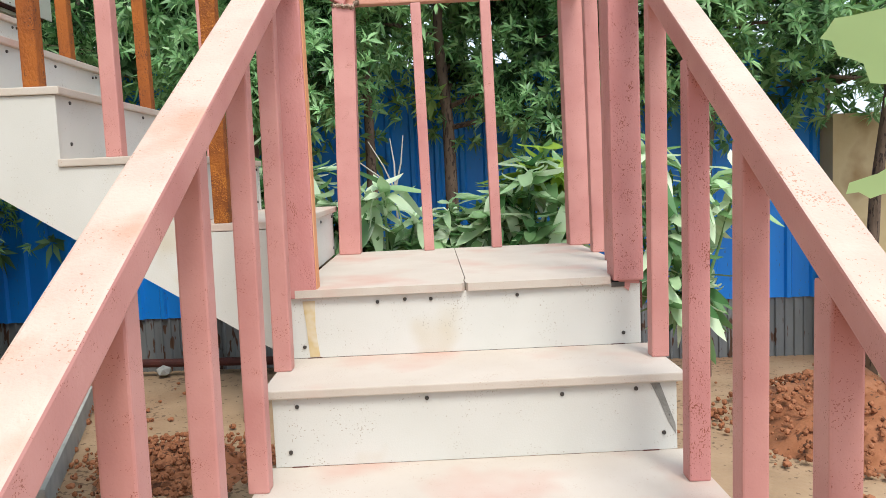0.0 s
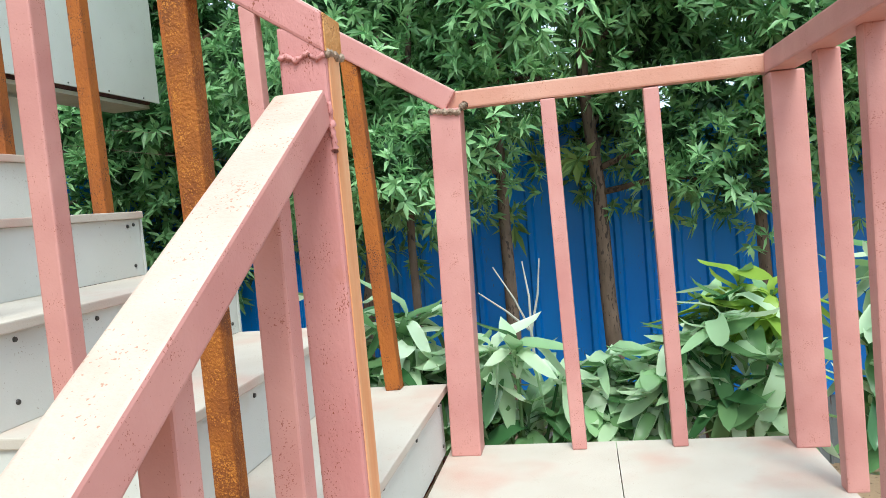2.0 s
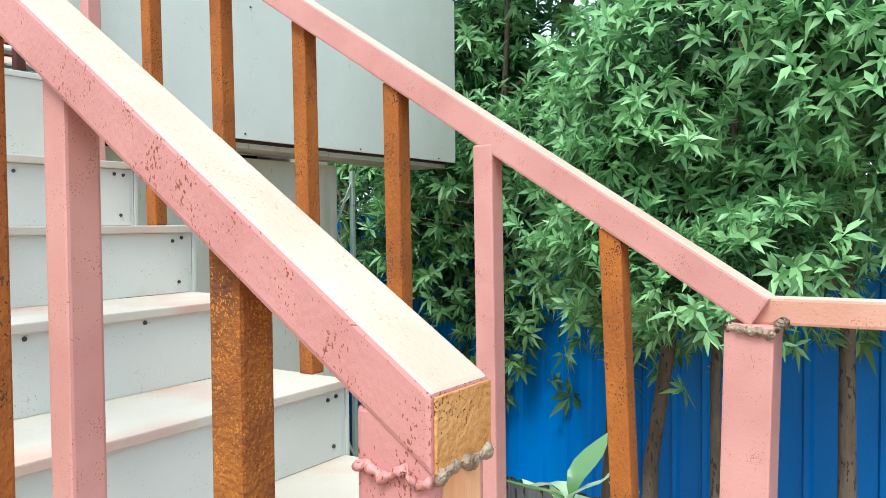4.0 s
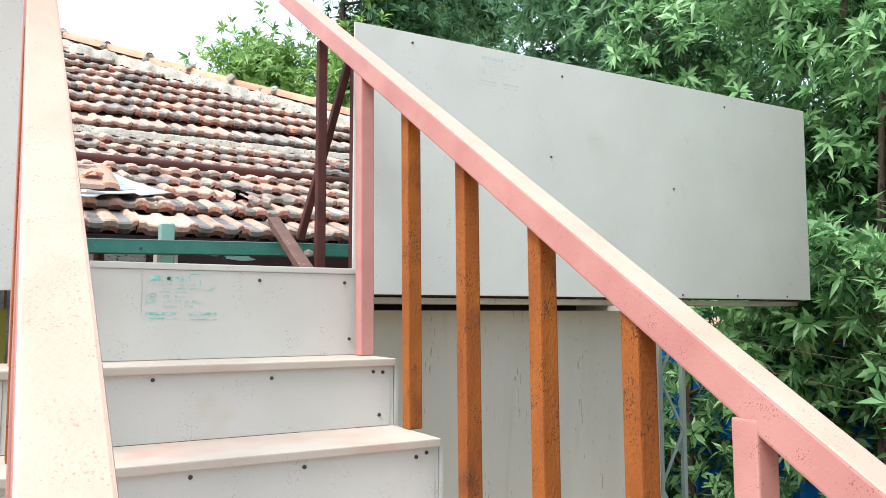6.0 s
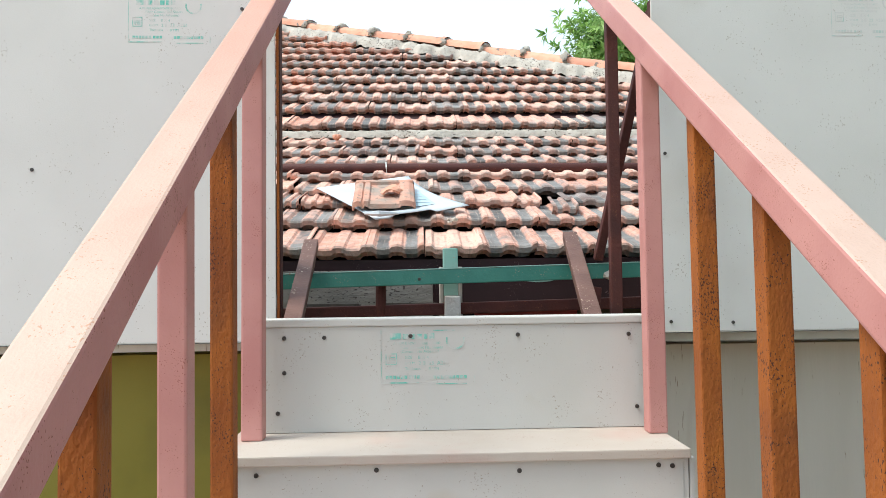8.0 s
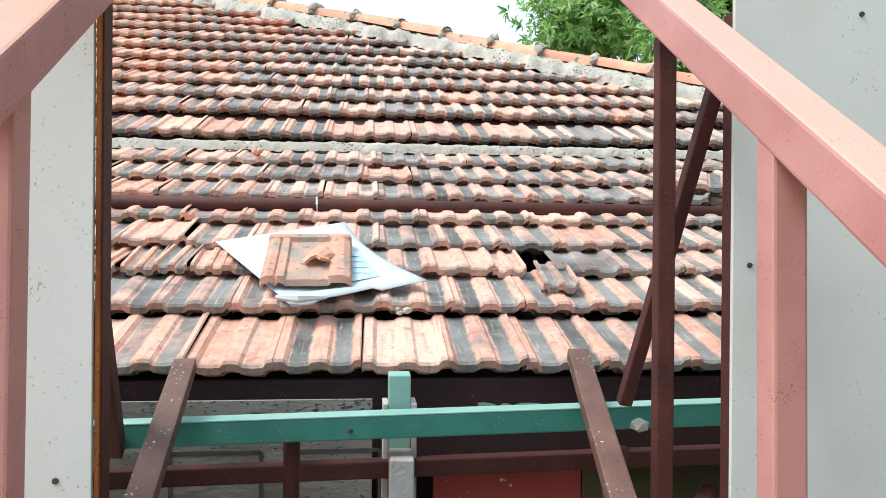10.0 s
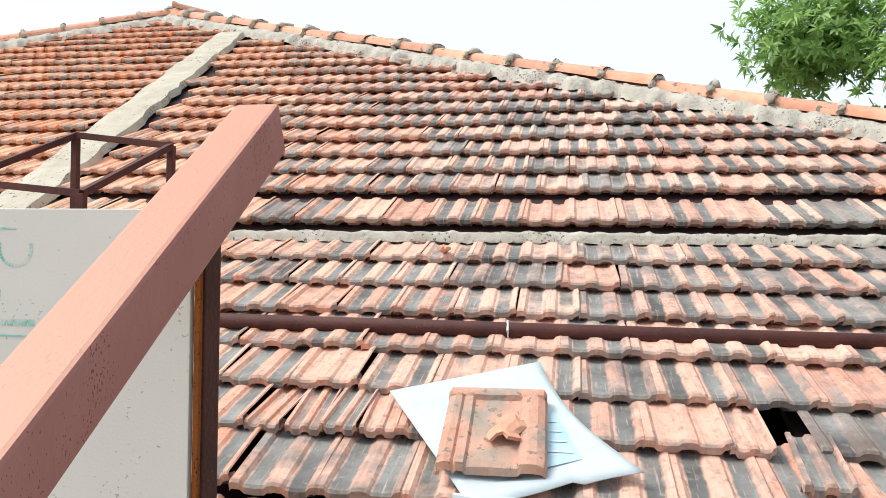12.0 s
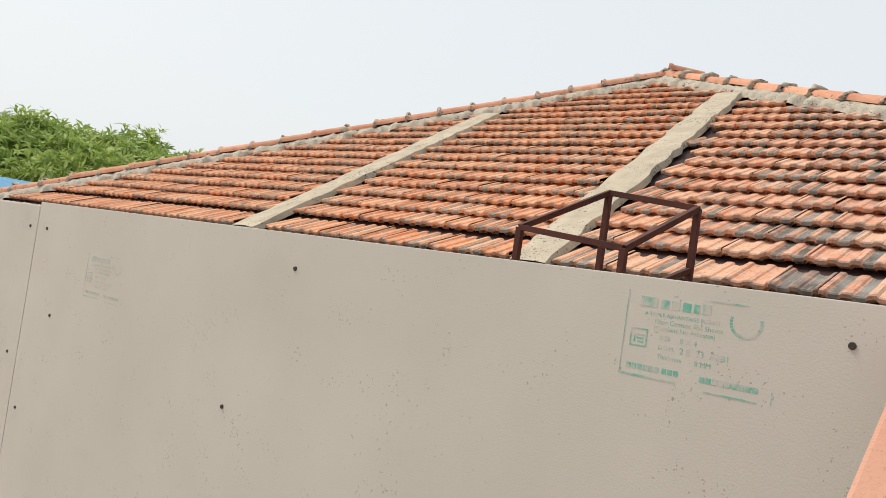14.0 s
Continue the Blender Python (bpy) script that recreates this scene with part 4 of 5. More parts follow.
def tile_pose(x, y, z, slope, rnd, wild=1.0):
    pitch = math.atan(slope) - (0.115 if slope < 0.5 else 0.150)
    m = Matrix.Translation((x, y + rnd.uniform(-0.004, 0.004) * wild, z + 0.006 + rnd.uniform(0, 0.006) * wild))
    m = m @ Matrix.Rotation(pitch + rnd.uniform(-0.012, 0.012) * wild, 4, "Y") @ Matrix.Rotation(rnd.uniform(-0.014, 0.014) * wild, 4, "Z")
    return m @ Matrix.Rotation(rnd.uniform(-0.016, 0.016) * wild, 4, "X")


def joined_tiles(name, poses, parent):
    verts, faces, uvs = tile_arrays(0.31)
    vv = np.array(verts)
    allv, allf, allu = [], [], []
    for m in poses:
        mm = np.array(m)
        k = len(allv) * len(verts)
        allv.append(vv @ mm[:3, :3].T + mm[:3, 3])
        allf += [tuple(i + k for i in f) for f in faces]
        allu += uvs
    ob = raw(name, np.concatenate(allv).tolist(), allf, TILES, parent)
    lay = ob.data.uv_layers.new(name="UVMap")
    for lp in ob.data.loops:
        lay.data[lp.index].uv = allu[lp.vertex_index]
    ob["kind"] = "stuff"
    return ob


roof_low = thing("roof_lower", "lower slope of weathered clay tiles, orange and lichen black", "tiled roof", kind="structure")
roof_high = thing("roof_upper", "hipped upper roof of weathered orange clay tiles", "tiled roof", kind="structure")


def low_z(x):
    return EAVE_Z + LOW * (EAVE_X - x)


def high_z(x):
    return BREAK_Z + HIGH * (BREAK_X - x)


def hip_limits(x):
    """Where the two hips cross a course."""
    k = (APEX.x - x) / (APEX.x - BREAK_X)
    return APEX.y - 6.0 * k, APEX.y + 7.3 * k


def lay_roofs():
    rnd = random.Random(11)
    rows = [-3.12, -3.40, -3.61, -3.80, -4.01, -4.23, -4.44, -4.65]
    near, rest = [], []
    for r, x in enumerate(rows):
        first = 0.04 + TILE_W / 2 + (r % 2) * 0.05 - TILE_W * 46
        for c in range(62):
            y = first + c * TILE_W
            if r == 2 and 0.85 < y < 0.98:
                # one tile has broken: half of it keeps its place, half has slid down and left a hole
                near.append(tile_pose(x, 0.858, low_z(x), LOW, rnd) @ Matrix.Diagonal((1, 0.50, 1, 1)))
                near.append(tile_pose(-3.458, 0.975, low_z(-3.458) + 0.026, LOW, rnd) @ Matrix.Rotation(-0.09, 4, "Z") @ Matrix.Diagonal((0.76, 0.50, 1, 1)))
                continue
            if r == 2 and -0.35 < y < -0.05:
                # cracked through and parted
                for side in (-1, 1):
                    near.append(tile_pose(x, y + side * 0.052, low_z(x), LOW, rnd, 1.5) @ Matrix.Rotation(side * 0.05, 4, "Z") @ Matrix.Diagonal((1, 0.48, 1, 1)))
                continue
            wild = 2.6 if (r in (1, 2, 3) and -0.75 < y < -0.05) else 1.2
            (near if -1.25 < y < 2.6 else rest).append(tile_pose(x, y, low_z(x), LOW, rnd, wild))
    for m in near:
        shared("roof_tile", TILE_MESH, roof_low, m)
    if rest:
        joined_tiles("more_tiles", rest, roof_low)
    near, rest = [], []
    x, r = -4.955, 0
    while x > APEX.x + 0.2:
        lo, hi = hip_limits(x - 0.16)
        first = 0.26 + TILE_W / 2 - TILE_W * 52 + (r % 2) * 0.06
        for c in range(90):
            y = first + c * TILE_W
            if not lo + 0.10 < y < hi - 0.10:
                continue
            if abs(y + 2.10 + 0.082 * (-4.93 - x)) < 0.12 or abs(y + 4.58 + 0.03 * (-4.9 - x)) < 0.12:
                continue
            m = tile_pose(x, y, high_z(x) + 0.02, HIGH, rnd, 1.2)
            (near if (-5.9 < x and -1.6 < y < 2.9) else rest).append(m)
        x -= 0.285 if r == 0 else 0.2
        r += 1
    for m in near[:300]:
        shared("roof_tile", TILE_MESH, roof_high, m)
    joined_tiles("more_tiles", rest + near[300:], roof_high)


lay_roofs()


def roof_decks():
    """Boarding under the tiles, with the far faces of the hipped roof."""
    t = 0.085
    low = [(-3.20, low_z(-3.20) - t), (-4.95, low_z(-4.95) - t), (-4.95, low_z(-4.95) - t - 0.03), (-3.20, low_z(-3.20) - t - 0.03)]
    part("decking", prism_bm(low, "y", -9.0, 0.885), MAROON, roof_low, "added dark boarding under the tiles")
    # added dark sheet, set lower so the hole in the tiles looks shaded
    part("decking", prism_bm([(x, z - 0.16) for x, z in low], "y", 0.70, 1.20), MAROON, roof_low, "added dark boarding under the tiles")
    part("decking", prism_bm(low, "y", 1.01, 3.2), MAROON, roof_low, "added dark boarding under the tiles")
    l0, h0 = hip_limits(BREAK_X)
    a = (APEX.x, APEX.y, APEX.z - 0.03)
    v = [(BREAK_X, l0, BREAK_Z - 0.03), (BREAK_X, h0, BREAK_Z - 0.03), a, (APEX.x - 4.0, l0, BREAK_Z - 0.03), (APEX.x - 4.0, h0, BREAK_Z - 0.03)]
    raw("decking", v, [(0, 1, 2), (1, 4, 2), (0, 2, 3), (2, 4, 3), (0, 3, 4, 1)], MAROON, roof_high, "boarding under the tiles")


roof_decks()

cap_bm = bmesh.new()
rings = []
for i, (s, k) in enumerate(((0.0, 1.12), (0.035, 1.12), (0.05, 1.0), (0.36, 0.90))):
    rings.append([cap_bm.verts.new((s, 0.098 * k * math.cos(a), 0.075 * k * math.sin(a))) for a in [math.pi * j / 8 for j in range(9)]])
for r0, r1 in zip(rings, rings[1:]):
    for j in range(8):
        cap_bm.faces.new((r0[j], r0[j + 1], r1[j + 1], r1[j]))
CAP_MESH = bpy.data.meshes.new("ridge_tile")
cap_bm.to_mesh(CAP_MESH)
cap_bm.free()
CAP_MESH.materials.append(CAP)
for p in CAP_MESH.polygons:
    p.use_smooth = True


def rough_strip(name, parent, start, end, across, drop, width, seed, label, height=0.016):
    """A hand-thrown fillet of mortar with a ragged outer edge."""
    n, m = int((end - start).length / 0.022), 7
    verts, faces = [], []
    for i in range(n + 1):
        p = start.lerp(end, i / n)
        edge = width * (1 + 0.75 * noise.noise(Vector((i * 0.21, seed, 0))) + 0.25 * noise.noise(Vector((i * 0.8, seed, 3))))
        for k in range(m):
            f = k / (m - 1)
            bump = height * noise.fractal(Vector((i * 0.33, k * 0.9, seed)), 1.0, 2.0, 4)
            verts.append(p + across * (edge * f) + drop * f + Vector((0, 0, bump + height * math.sin(math.pi * f) - (0.03 if k in (0, m - 1) else 0))))
    for i in range(n):
        for k in range(m - 1):
            a = i * m + k
            faces.append((a, a + 1, a + m + 1, a + m))
    raw(name, verts, faces, MORTAR, parent, label, True)


def hip_caps(y_end, seed):
    rnd = random.Random(seed)
    end = Vector((BREAK_X, y_end, BREAK_Z + 0.022))
    top = APEX + Vector((0, 0, 0.022))
    d = top - end
    n = int(d.length / 0.335)
    base = d.to_track_quat("X", "Z").to_matrix().to_4x4()
    side = d.cross(Vector((0, 0, 1))).normalized()
    inner = side if side.y * (APEX.y - y_end) > 0 else -side
    collars = bmesh.new()
    for i in range(n + 1):
        p = end + d * (i / n)
        m = Matrix.Translation(p + Vector((0, 0, rnd.uniform(-0.008, 0.012)))) @ base @ Matrix.Rotation(rnd.uniform(-0.03, 0.03), 4, "Z")
        if i < n:
            shared("ridge_tile", CAP_MESH, roof_high, m)
        arch = [p + side * (0.104 * math.cos(a)) + Vector((0, 0, 0.074 * math.sin(a))) for a in [math.pi * k / 6 for k in range(7)]]
        arch = [q + Vector([rnd.uniform(-0.010, 0.010) for _ in range(3)]) for q in arch]
        tube_bm(arch, [rnd.uniform(0.016, 0.034) for _ in arch], 7, collars)
    part("joint_mortar", collars, MORTAR, roof_high, "cement collars at the ridge tile joints", True)
    out = end - d * 0.01
    rough_strip("hip_mortar", roof_high, out + inner * 0.06, top + inner * 0.06, inner, Vector((0, 0, -0.080)), 0.13, seed, "rough cement bedding beside the ridge tiles", 0.020)
    rough_strip("hip_mortar", roof_high, out - inner * 0.06, top - inner * 0.06, -inner, Vector((0, 0, -0.075)), 0.09, seed + 1, "rough cement bedding beside the ridge tiles")


low_end, high_end = hip_limits(BREAK_X)
hip_caps(low_end, 21)
hip_caps(high_end, 57)
shared("ridge_tile", CAP_MESH, roof_high, Matrix.Translation(APEX + Vector((0.10, 0.02, 0.055))) @ Matrix.Rotation(radians(118), 4, "Z") @ Matrix.Rotation(0.12, 4, "Y"))


def mortar_band(y0, y1, x1, seed):
    """A flat strip of cement up the slope, uneven at its edges."""
    rnd = random.Random(seed)
    n = 36
    verts, faces = [], []
    for i in range(n + 1):
        f = i / n
        x = BREAK_X + 0.02 + (x1 - BREAK_X) * f
        y = y0 + (y1 - y0) * f
        z = high_z(x) + 0.050
        w0, w1 = 0.125 + rnd.uniform(-0.012, 0.02), 0.125 + rnd.uniform(-0.012, 0.02)
        for dy, dz in ((-w0, -0.05), (-w0 + 0.015, 0.0), (-0.04, rnd.uniform(0, 0.008)), (0.05, rnd.uniform(0, 0.008)), (w1 - 0.015, 0.0), (w1, -0.05)):
            verts.append((x, y + dy, z + dz))
    for i in range(n):
        for k in range(5):
            a = i * 6 + k
            faces.append((a, a + 1, a + 7, a + 6))
    raw("mortar_band", verts, faces, CEMENT, roof_high, "pale cement strip running up the slope")


mortar_band(-2.10, -2.44, -8.15, 3)
mortar_band(-4.58, -4.66, -7.68, 5)
rough_strip("seam_mortar", roof_low, Vector((BREAK_X + 0.040, -9.0, low_z(BREAK_X) - 0.004)), Vector((BREAK_X + 0.055, 3.4, low_z(BREAK_X) - 0.004)), Vector((-1, 0, 0)),
            Vector((0, 0, -0.004)), 0.034, 4, "crumbly grey mortar where the two slopes meet", 0.014)

# ---- things on the roof ----
pipe = thing("steel_pipe", "long red-brown steel pipe lying across the lower tiles", "pipe")
part("tube", tube_bm([(-4.11, -2.6, 2.128), (-4.11, 0.27, 2.114), (-4.11, 3.2, 2.100)], [0.025] * 3, 16), BROWN, pipe, smooth=True)
part("wire_tie", tube_bm([(-4.105, 0.268, 2.143), (-4.081, 0.27, 2.118), (-4.083, 0.272, 2.072), (-4.11, 0.27, 2.084)], [0.004] * 4, 6), WIRE, pipe, "twist of white wire")


def crumpled_sheet():
    """A thin white printed sheet, bent where it lies on the tiles."""
    c = [Vector((-3.735, -0.008, 0)), Vector((-3.90, 0.372, 0)), Vector((-3.475, 0.608, 0)), Vector((-3.335, 0.255, 0))]
    n = 14
    verts, faces = [], []
    for j in range(n + 1):
        for i in range(n + 1):
            u, v = i / n, j / n
            p = c[0].lerp(c[1], u).lerp(c[3].lerp(c[2], u), v)
            p = p + Vector((0.02 * math.sin(math.pi * v), -0.03 * math.sin(math.pi * v), 0)) * (1 if u > 0.99 else u * 0.6)
            z = low_z(p.x) + 0.034 + 0.004 * math.sin(u * 5 + v * 3) * v + (0.012 if v > 0.9 and 0.2 < u < 0.6 else 0)
            verts.append((p.x + 0.012 * math.sin(u * 7) * (v > 0.9), p.y, z))
    for j in range(n):
        for i in range(n):
            k = j * (n + 1) + i
            faces.append((k, k + 1, k + n + 2, k + n + 1))
    ob = raw("printed_sheet", verts, faces, SHEET, smooth=True)
    ob.modifiers.new("thickness", "SOLIDIFY").thickness = 0.002
    tagged(ob, "creased white printed sheet with pale blue bars on the tiles", "sheet")
    q = [(-3.665, 0.365), (-3.665, 0.418), (-3.505, 0.478), (-3.465, 0.385)]
    raw("printed_panel", [(a, b, low_z(a) + 0.0375) for a, b in q], [(0, 1, 2, 3)], SHEET_BLUE, ob, "pale blue printed panel")
    for k in range(4):
        x = -3.635 + 0.036 * k
        q = [(x, 0.375), (x, 0.418 + 0.0125 * k), (x + 0.006, 0.420 + 0.0125 * k), (x + 0.006, 0.375)]
        raw("printed_bar", [(a, b, low_z(a) + 0.0395) for a, b in q], [(0, 1, 2, 3)], SHEET, ob, "white printed line")
    fold = tube_bm([(-3.345, 0.215, low_z(-3.345) + 0.055), (-3.325, 0.27, low_z(-3.325) + 0.06), (-3.35, 0.34, low_z(-3.35) + 0.052)], [0.006, 0.012, 0.004], 6)
    part("folded_corner", fold, SHEET, ob, "curled torn edge")
    return ob


crumpled_sheet()


def loose_tile(m, label, name="loose_tile"):
    ob = new(name, TILE_MESH)
    ob.matrix_basis = m
    return tagged(ob, label, "roof tile", "loose tiles")


LOOSE = material("spare_clay_tile", (0.52, 0.26, 0.18), (0.60, 0.36, 0.27), 14, 0.88, 0.5, 70, ((0.26, 0.20, 0.16), 50, 0.36), patches=((0.34, 0.28, 0.23), 9, 0.62))


def spare_tile():
    """A pressed tile seen whole: a sunk panel between ribs, a rim at the head and a rolled edge at one side."""
    across = [(-0.112, -0.004), (-0.110, 0.010), (-0.100, 0.014), (-0.090, 0.013), (-0.084, 0.004), (-0.078, 0.004), (-0.072, 0.014), (-0.062, 0.013), (-0.056, 0.004),
              (-0.03, 0.002), (0.0, 0.003), (0.03, 0.002), (0.060, 0.004), (0.066, 0.013), (0.078, 0.015), (0.096, 0.014), (0.108, 0.008), (0.112, -0.006)]
    along = [(-0.292, -0.008, 0.0), (-0.288, 0.016, 0.0), (-0.276, 0.018, 0.0), (-0.268, 0.016, 0.1), (-0.262, 0.0, 1.0), (-0.20, 0.0, 1.0), (-0.14, 0.0, 1.0), (-0.08, 0.0, 1.0), (-0.03, 0.0, 1.0),
             (-0.018, 0.002, 1.0), (-0.004, 0.0, 1.0), (0.0, -0.012, 0.8)]
    verts, faces = [], []
    for i, (x, rim, keep) in enumerate(along):
        for y, h in across:
            wob = 0.0015 * noise.noise(Vector((x * 30, y * 30, 4)))
            verts.append((x, y, max(h * keep, 0) + rim + (h if h < 0 else 0) + wob))
    w = len(across)
    for i in range(len(along) - 1):
        for k in range(w - 1):
            q = i * w + k
            faces.append((q, q + 1, q + w + 1, q + w))
    ob = raw("loose_tile", verts, faces, LOOSE)
    ob.modifiers.new("thickness", "SOLIDIFY").thickness = 0.009
    return ob


flat = spare_tile()
seat = Matrix.Translation((-3.425, 0.283, low_z(-3.425) + 0.056)) @ Matrix.Rotation(math.atan(LOW), 4, "Y") @ Matrix.Rotation(0.02, 4, "Z")
flat.matrix_basis = seat
tagged(flat, "spare salmon clay tile weighing down the printed sheet", "roof tile", "loose tiles")
grid = [(u / 5, v / 4) for v in range(5) for u in range(6)]
shard_ob = raw("tile_shard", [((v - 0.5) * 0.085 + 0.010 * math.sin(u * 9 + v * 2), (u - 0.5) * 0.060 + 0.007 * math.sin(v * 7), 0.016 * math.sin(math.pi * u) + 0.006 * v) for u, v in grid],
               [(r * 6 + k, r * 6 + k + 1, r * 6 + k + 7, r * 6 + k + 6) for r in range(4) for k in range(5)], CAP)
shard_ob.modifiers.new("thickness", "SOLIDIFY").thickness = 0.008
shard_ob.matrix_basis = seat @ Matrix.Translation((-0.115, 0.030, 0.016)) @ Matrix.Rotation(-0.15, 4, "Z")
tagged(shard_ob, "curved shard of broken clay tile lying on a loose tile", "shard")
rr = random.Random(4)
loose_tile(Matrix.Translation((0, 0, 0.045)) @ tile_pose(-4.14, 1.60, low_z(-4.14), LOW, rr) @ Matrix.Rotation(-0.5, 4, "Z"), "spare clay tile laid loose over the roof slope")
loose_tile(Matrix.Translation((0, 0, 0.075)) @ tile_pose(-4.17, 1.69, low_z(-4.17), LOW, rr) @ Matrix.Rotation(-0.42, 4, "Z"), "spare clay tile laid loose over the roof slope")
for i, (x, y) in enumerate(((-5.60, -0.88), (-3.31, 0.52), (-5.2, 1.72), (-4.66, -0.02))):
    z = (low_z(x) if x > BREAK_X else high_z(x)) + 0.05
    sh = lump_bm([(x, y, z - 0.01), (x + 0.015, y + 0.02, z - 0.012), (x - 0.012, y + 0.008, z - 0.014)], 0.017 if i != 1 else 0.011, 30 + i)
    tagged(part("tile_chip", sh, CAP if i != 1 else MORTAR), "small broken chip of tile lying on the roof", "chip", "tile chips")


def roof_cage():
    """A small open frame of angle steel standing on the slope."""
    g = thing("steel_cage", "small open rusty angle-steel frame standing on the tiles", "frame")
    top = [Vector(p) for p in ((-4.82, -1.645, 2.835), (-4.80, -1.195, 2.782), (-4.285, -1.255, 2.540), (-4.345, -1.795, 2.592))]
    for a, b in zip(top, top[1:] + top[:1]):
        part("top_bar", bar_bm(a, b, 0.026, 0.026, bevel=0.002), BROWN, g)
    for p in top:
        zr = low_z(p.x) if p.x > BREAK_X else high_z(p.x)
        part("leg", bar_bm((p.x, p.y, zr), (p.x, p.y, p.z), 0.028, 0.028, (0, 1, 0), 0.002), BROWN, g)
    a, b = top[2] + Vector((0, 0, -0.2)), top[1] + Vector((0, 0, -0.27))
    part("lower_bar", bar_bm(a, b, 0.024, 0.024, bevel=0.002), BROWN, g)
    return g


roof_cage()

# ---- trees ----


def blades(rng, centres, outward, length, width, count, droop):
    """Whorls of narrow leaves, splayed evenly round the tip of each shoot: arrays of points and faces."""
    n = len(centres)
    total = n * count
    axis = outward * 0.7 + rng.normal(size=(n, 3)) * 0.35 + np.array([0, 0, 0.45 - droop])
    axis /= np.linalg.norm(axis, axis=1, keepdims=True)
    u = np.cross(axis, rng.normal(size=(n, 3)))
    u /= np.linalg.norm(u, axis=1, keepdims=True)
    v = np.cross(axis, u)
    c = np.repeat(centres, count, axis=0)
    axis, u, v = (np.repeat(q, count, axis=0) for q in (axis, u, v))
    turn = (np.tile(np.arange(count), n) * 2.4 + rng.uniform(-0.4, 0.4, total))[:, None]
    cone = np.radians(rng.uniform(30, 98, total))[:, None]
    side = np.cos(turn) * u + np.sin(turn) * v
    d = np.cos(cone) * axis + np.sin(cone) * side
    s = np.cross(d, axis) + rng.normal(size=(total, 3)) * 0.15
    s /= np.linalg.norm(s, axis=1, keepdims=True) + 1e-9
    up = np.cross(s, d)
    ln = length * rng.uniform(0.6, 1.2, size=(total, 1))
    w = width * rng.uniform(0.75, 1.2, size=(total, 1))
    sag = -0.14 * ln * np.array([[0, 0, 1.0]])
    c = c - axis * (length * 0.45 * rng.uniform(0, 1, size=(total, 1)))
    base = c + d * ln * 0.04
    mid = c + d * ln * 0.5 + up * w * 0.06
    tip = c + d * ln + sag
    left = c + d * ln * 0.45 + s * w * 0.5 + up * w * 0.22
    right = c + d * ln * 0.45 - s * w * 0.5 + up * w * 0.22
    verts = np.stack([base, left, mid, right, tip], axis=1).reshape(-1, 3)
    k = (np.arange(total) * 5)[:, None]
    f = np.stack([k + np.array([[0, 2, 1]]), k + np.array([[0, 3, 2]]), k + np.array([[1, 2, 4]]), k + np.array([[2, 3, 4]])], axis=1).reshape(-1, 3)
    return verts, f


def fast_mesh(name, verts, faces, mat, parent):
    me = bpy.data.meshes.new(name)
    me.vertices.add(len(verts))
    me.vertices.foreach_set("co", verts.astype(np.float32).ravel())
    me.loops.add(len(faces) * 3)
    me.loops.foreach_set("vertex_index", faces.astype(np.int32).ravel())
    me.polygons.add(len(faces))
    me.polygons.foreach_set("loop_start", np.arange(len(faces), dtype=np.int32) * 3)
    me.polygons.foreach_set("loop_total", np.full(len(faces), 3, dtype=np.int32))
    me.update()
    me.validate()
    me.materials.append(mat)
    ob = new(name, me)
    ob.parent = parent
    return ob


def crown_points(rng, blobs, count, ragged=1.0):
    """Points spread through several uneven clumps, denser toward their skins."""
    weights = np.array([b[3] ** 2 for b in blobs], dtype=float)
    pick = rng.choice(len(blobs), size=count, p=weights / weights.sum())
    pts, outs = [], []
    for i in pick:
        x, y, z, r = blobs[i]
        d = rng.normal(size=3)
        d /= np.linalg.norm(d)
        k = rng.uniform(0.15, 1.0 + 0.3 * ragged) ** 0.7 * (1 + 0.25 * ragged * rng.normal())
        pts.append((x + d[0] * r * k, y + d[1] * r * k, z + d[2] * r * k * 0.85))
        outs.append(d)
    return np.array(pts), np.array(outs)


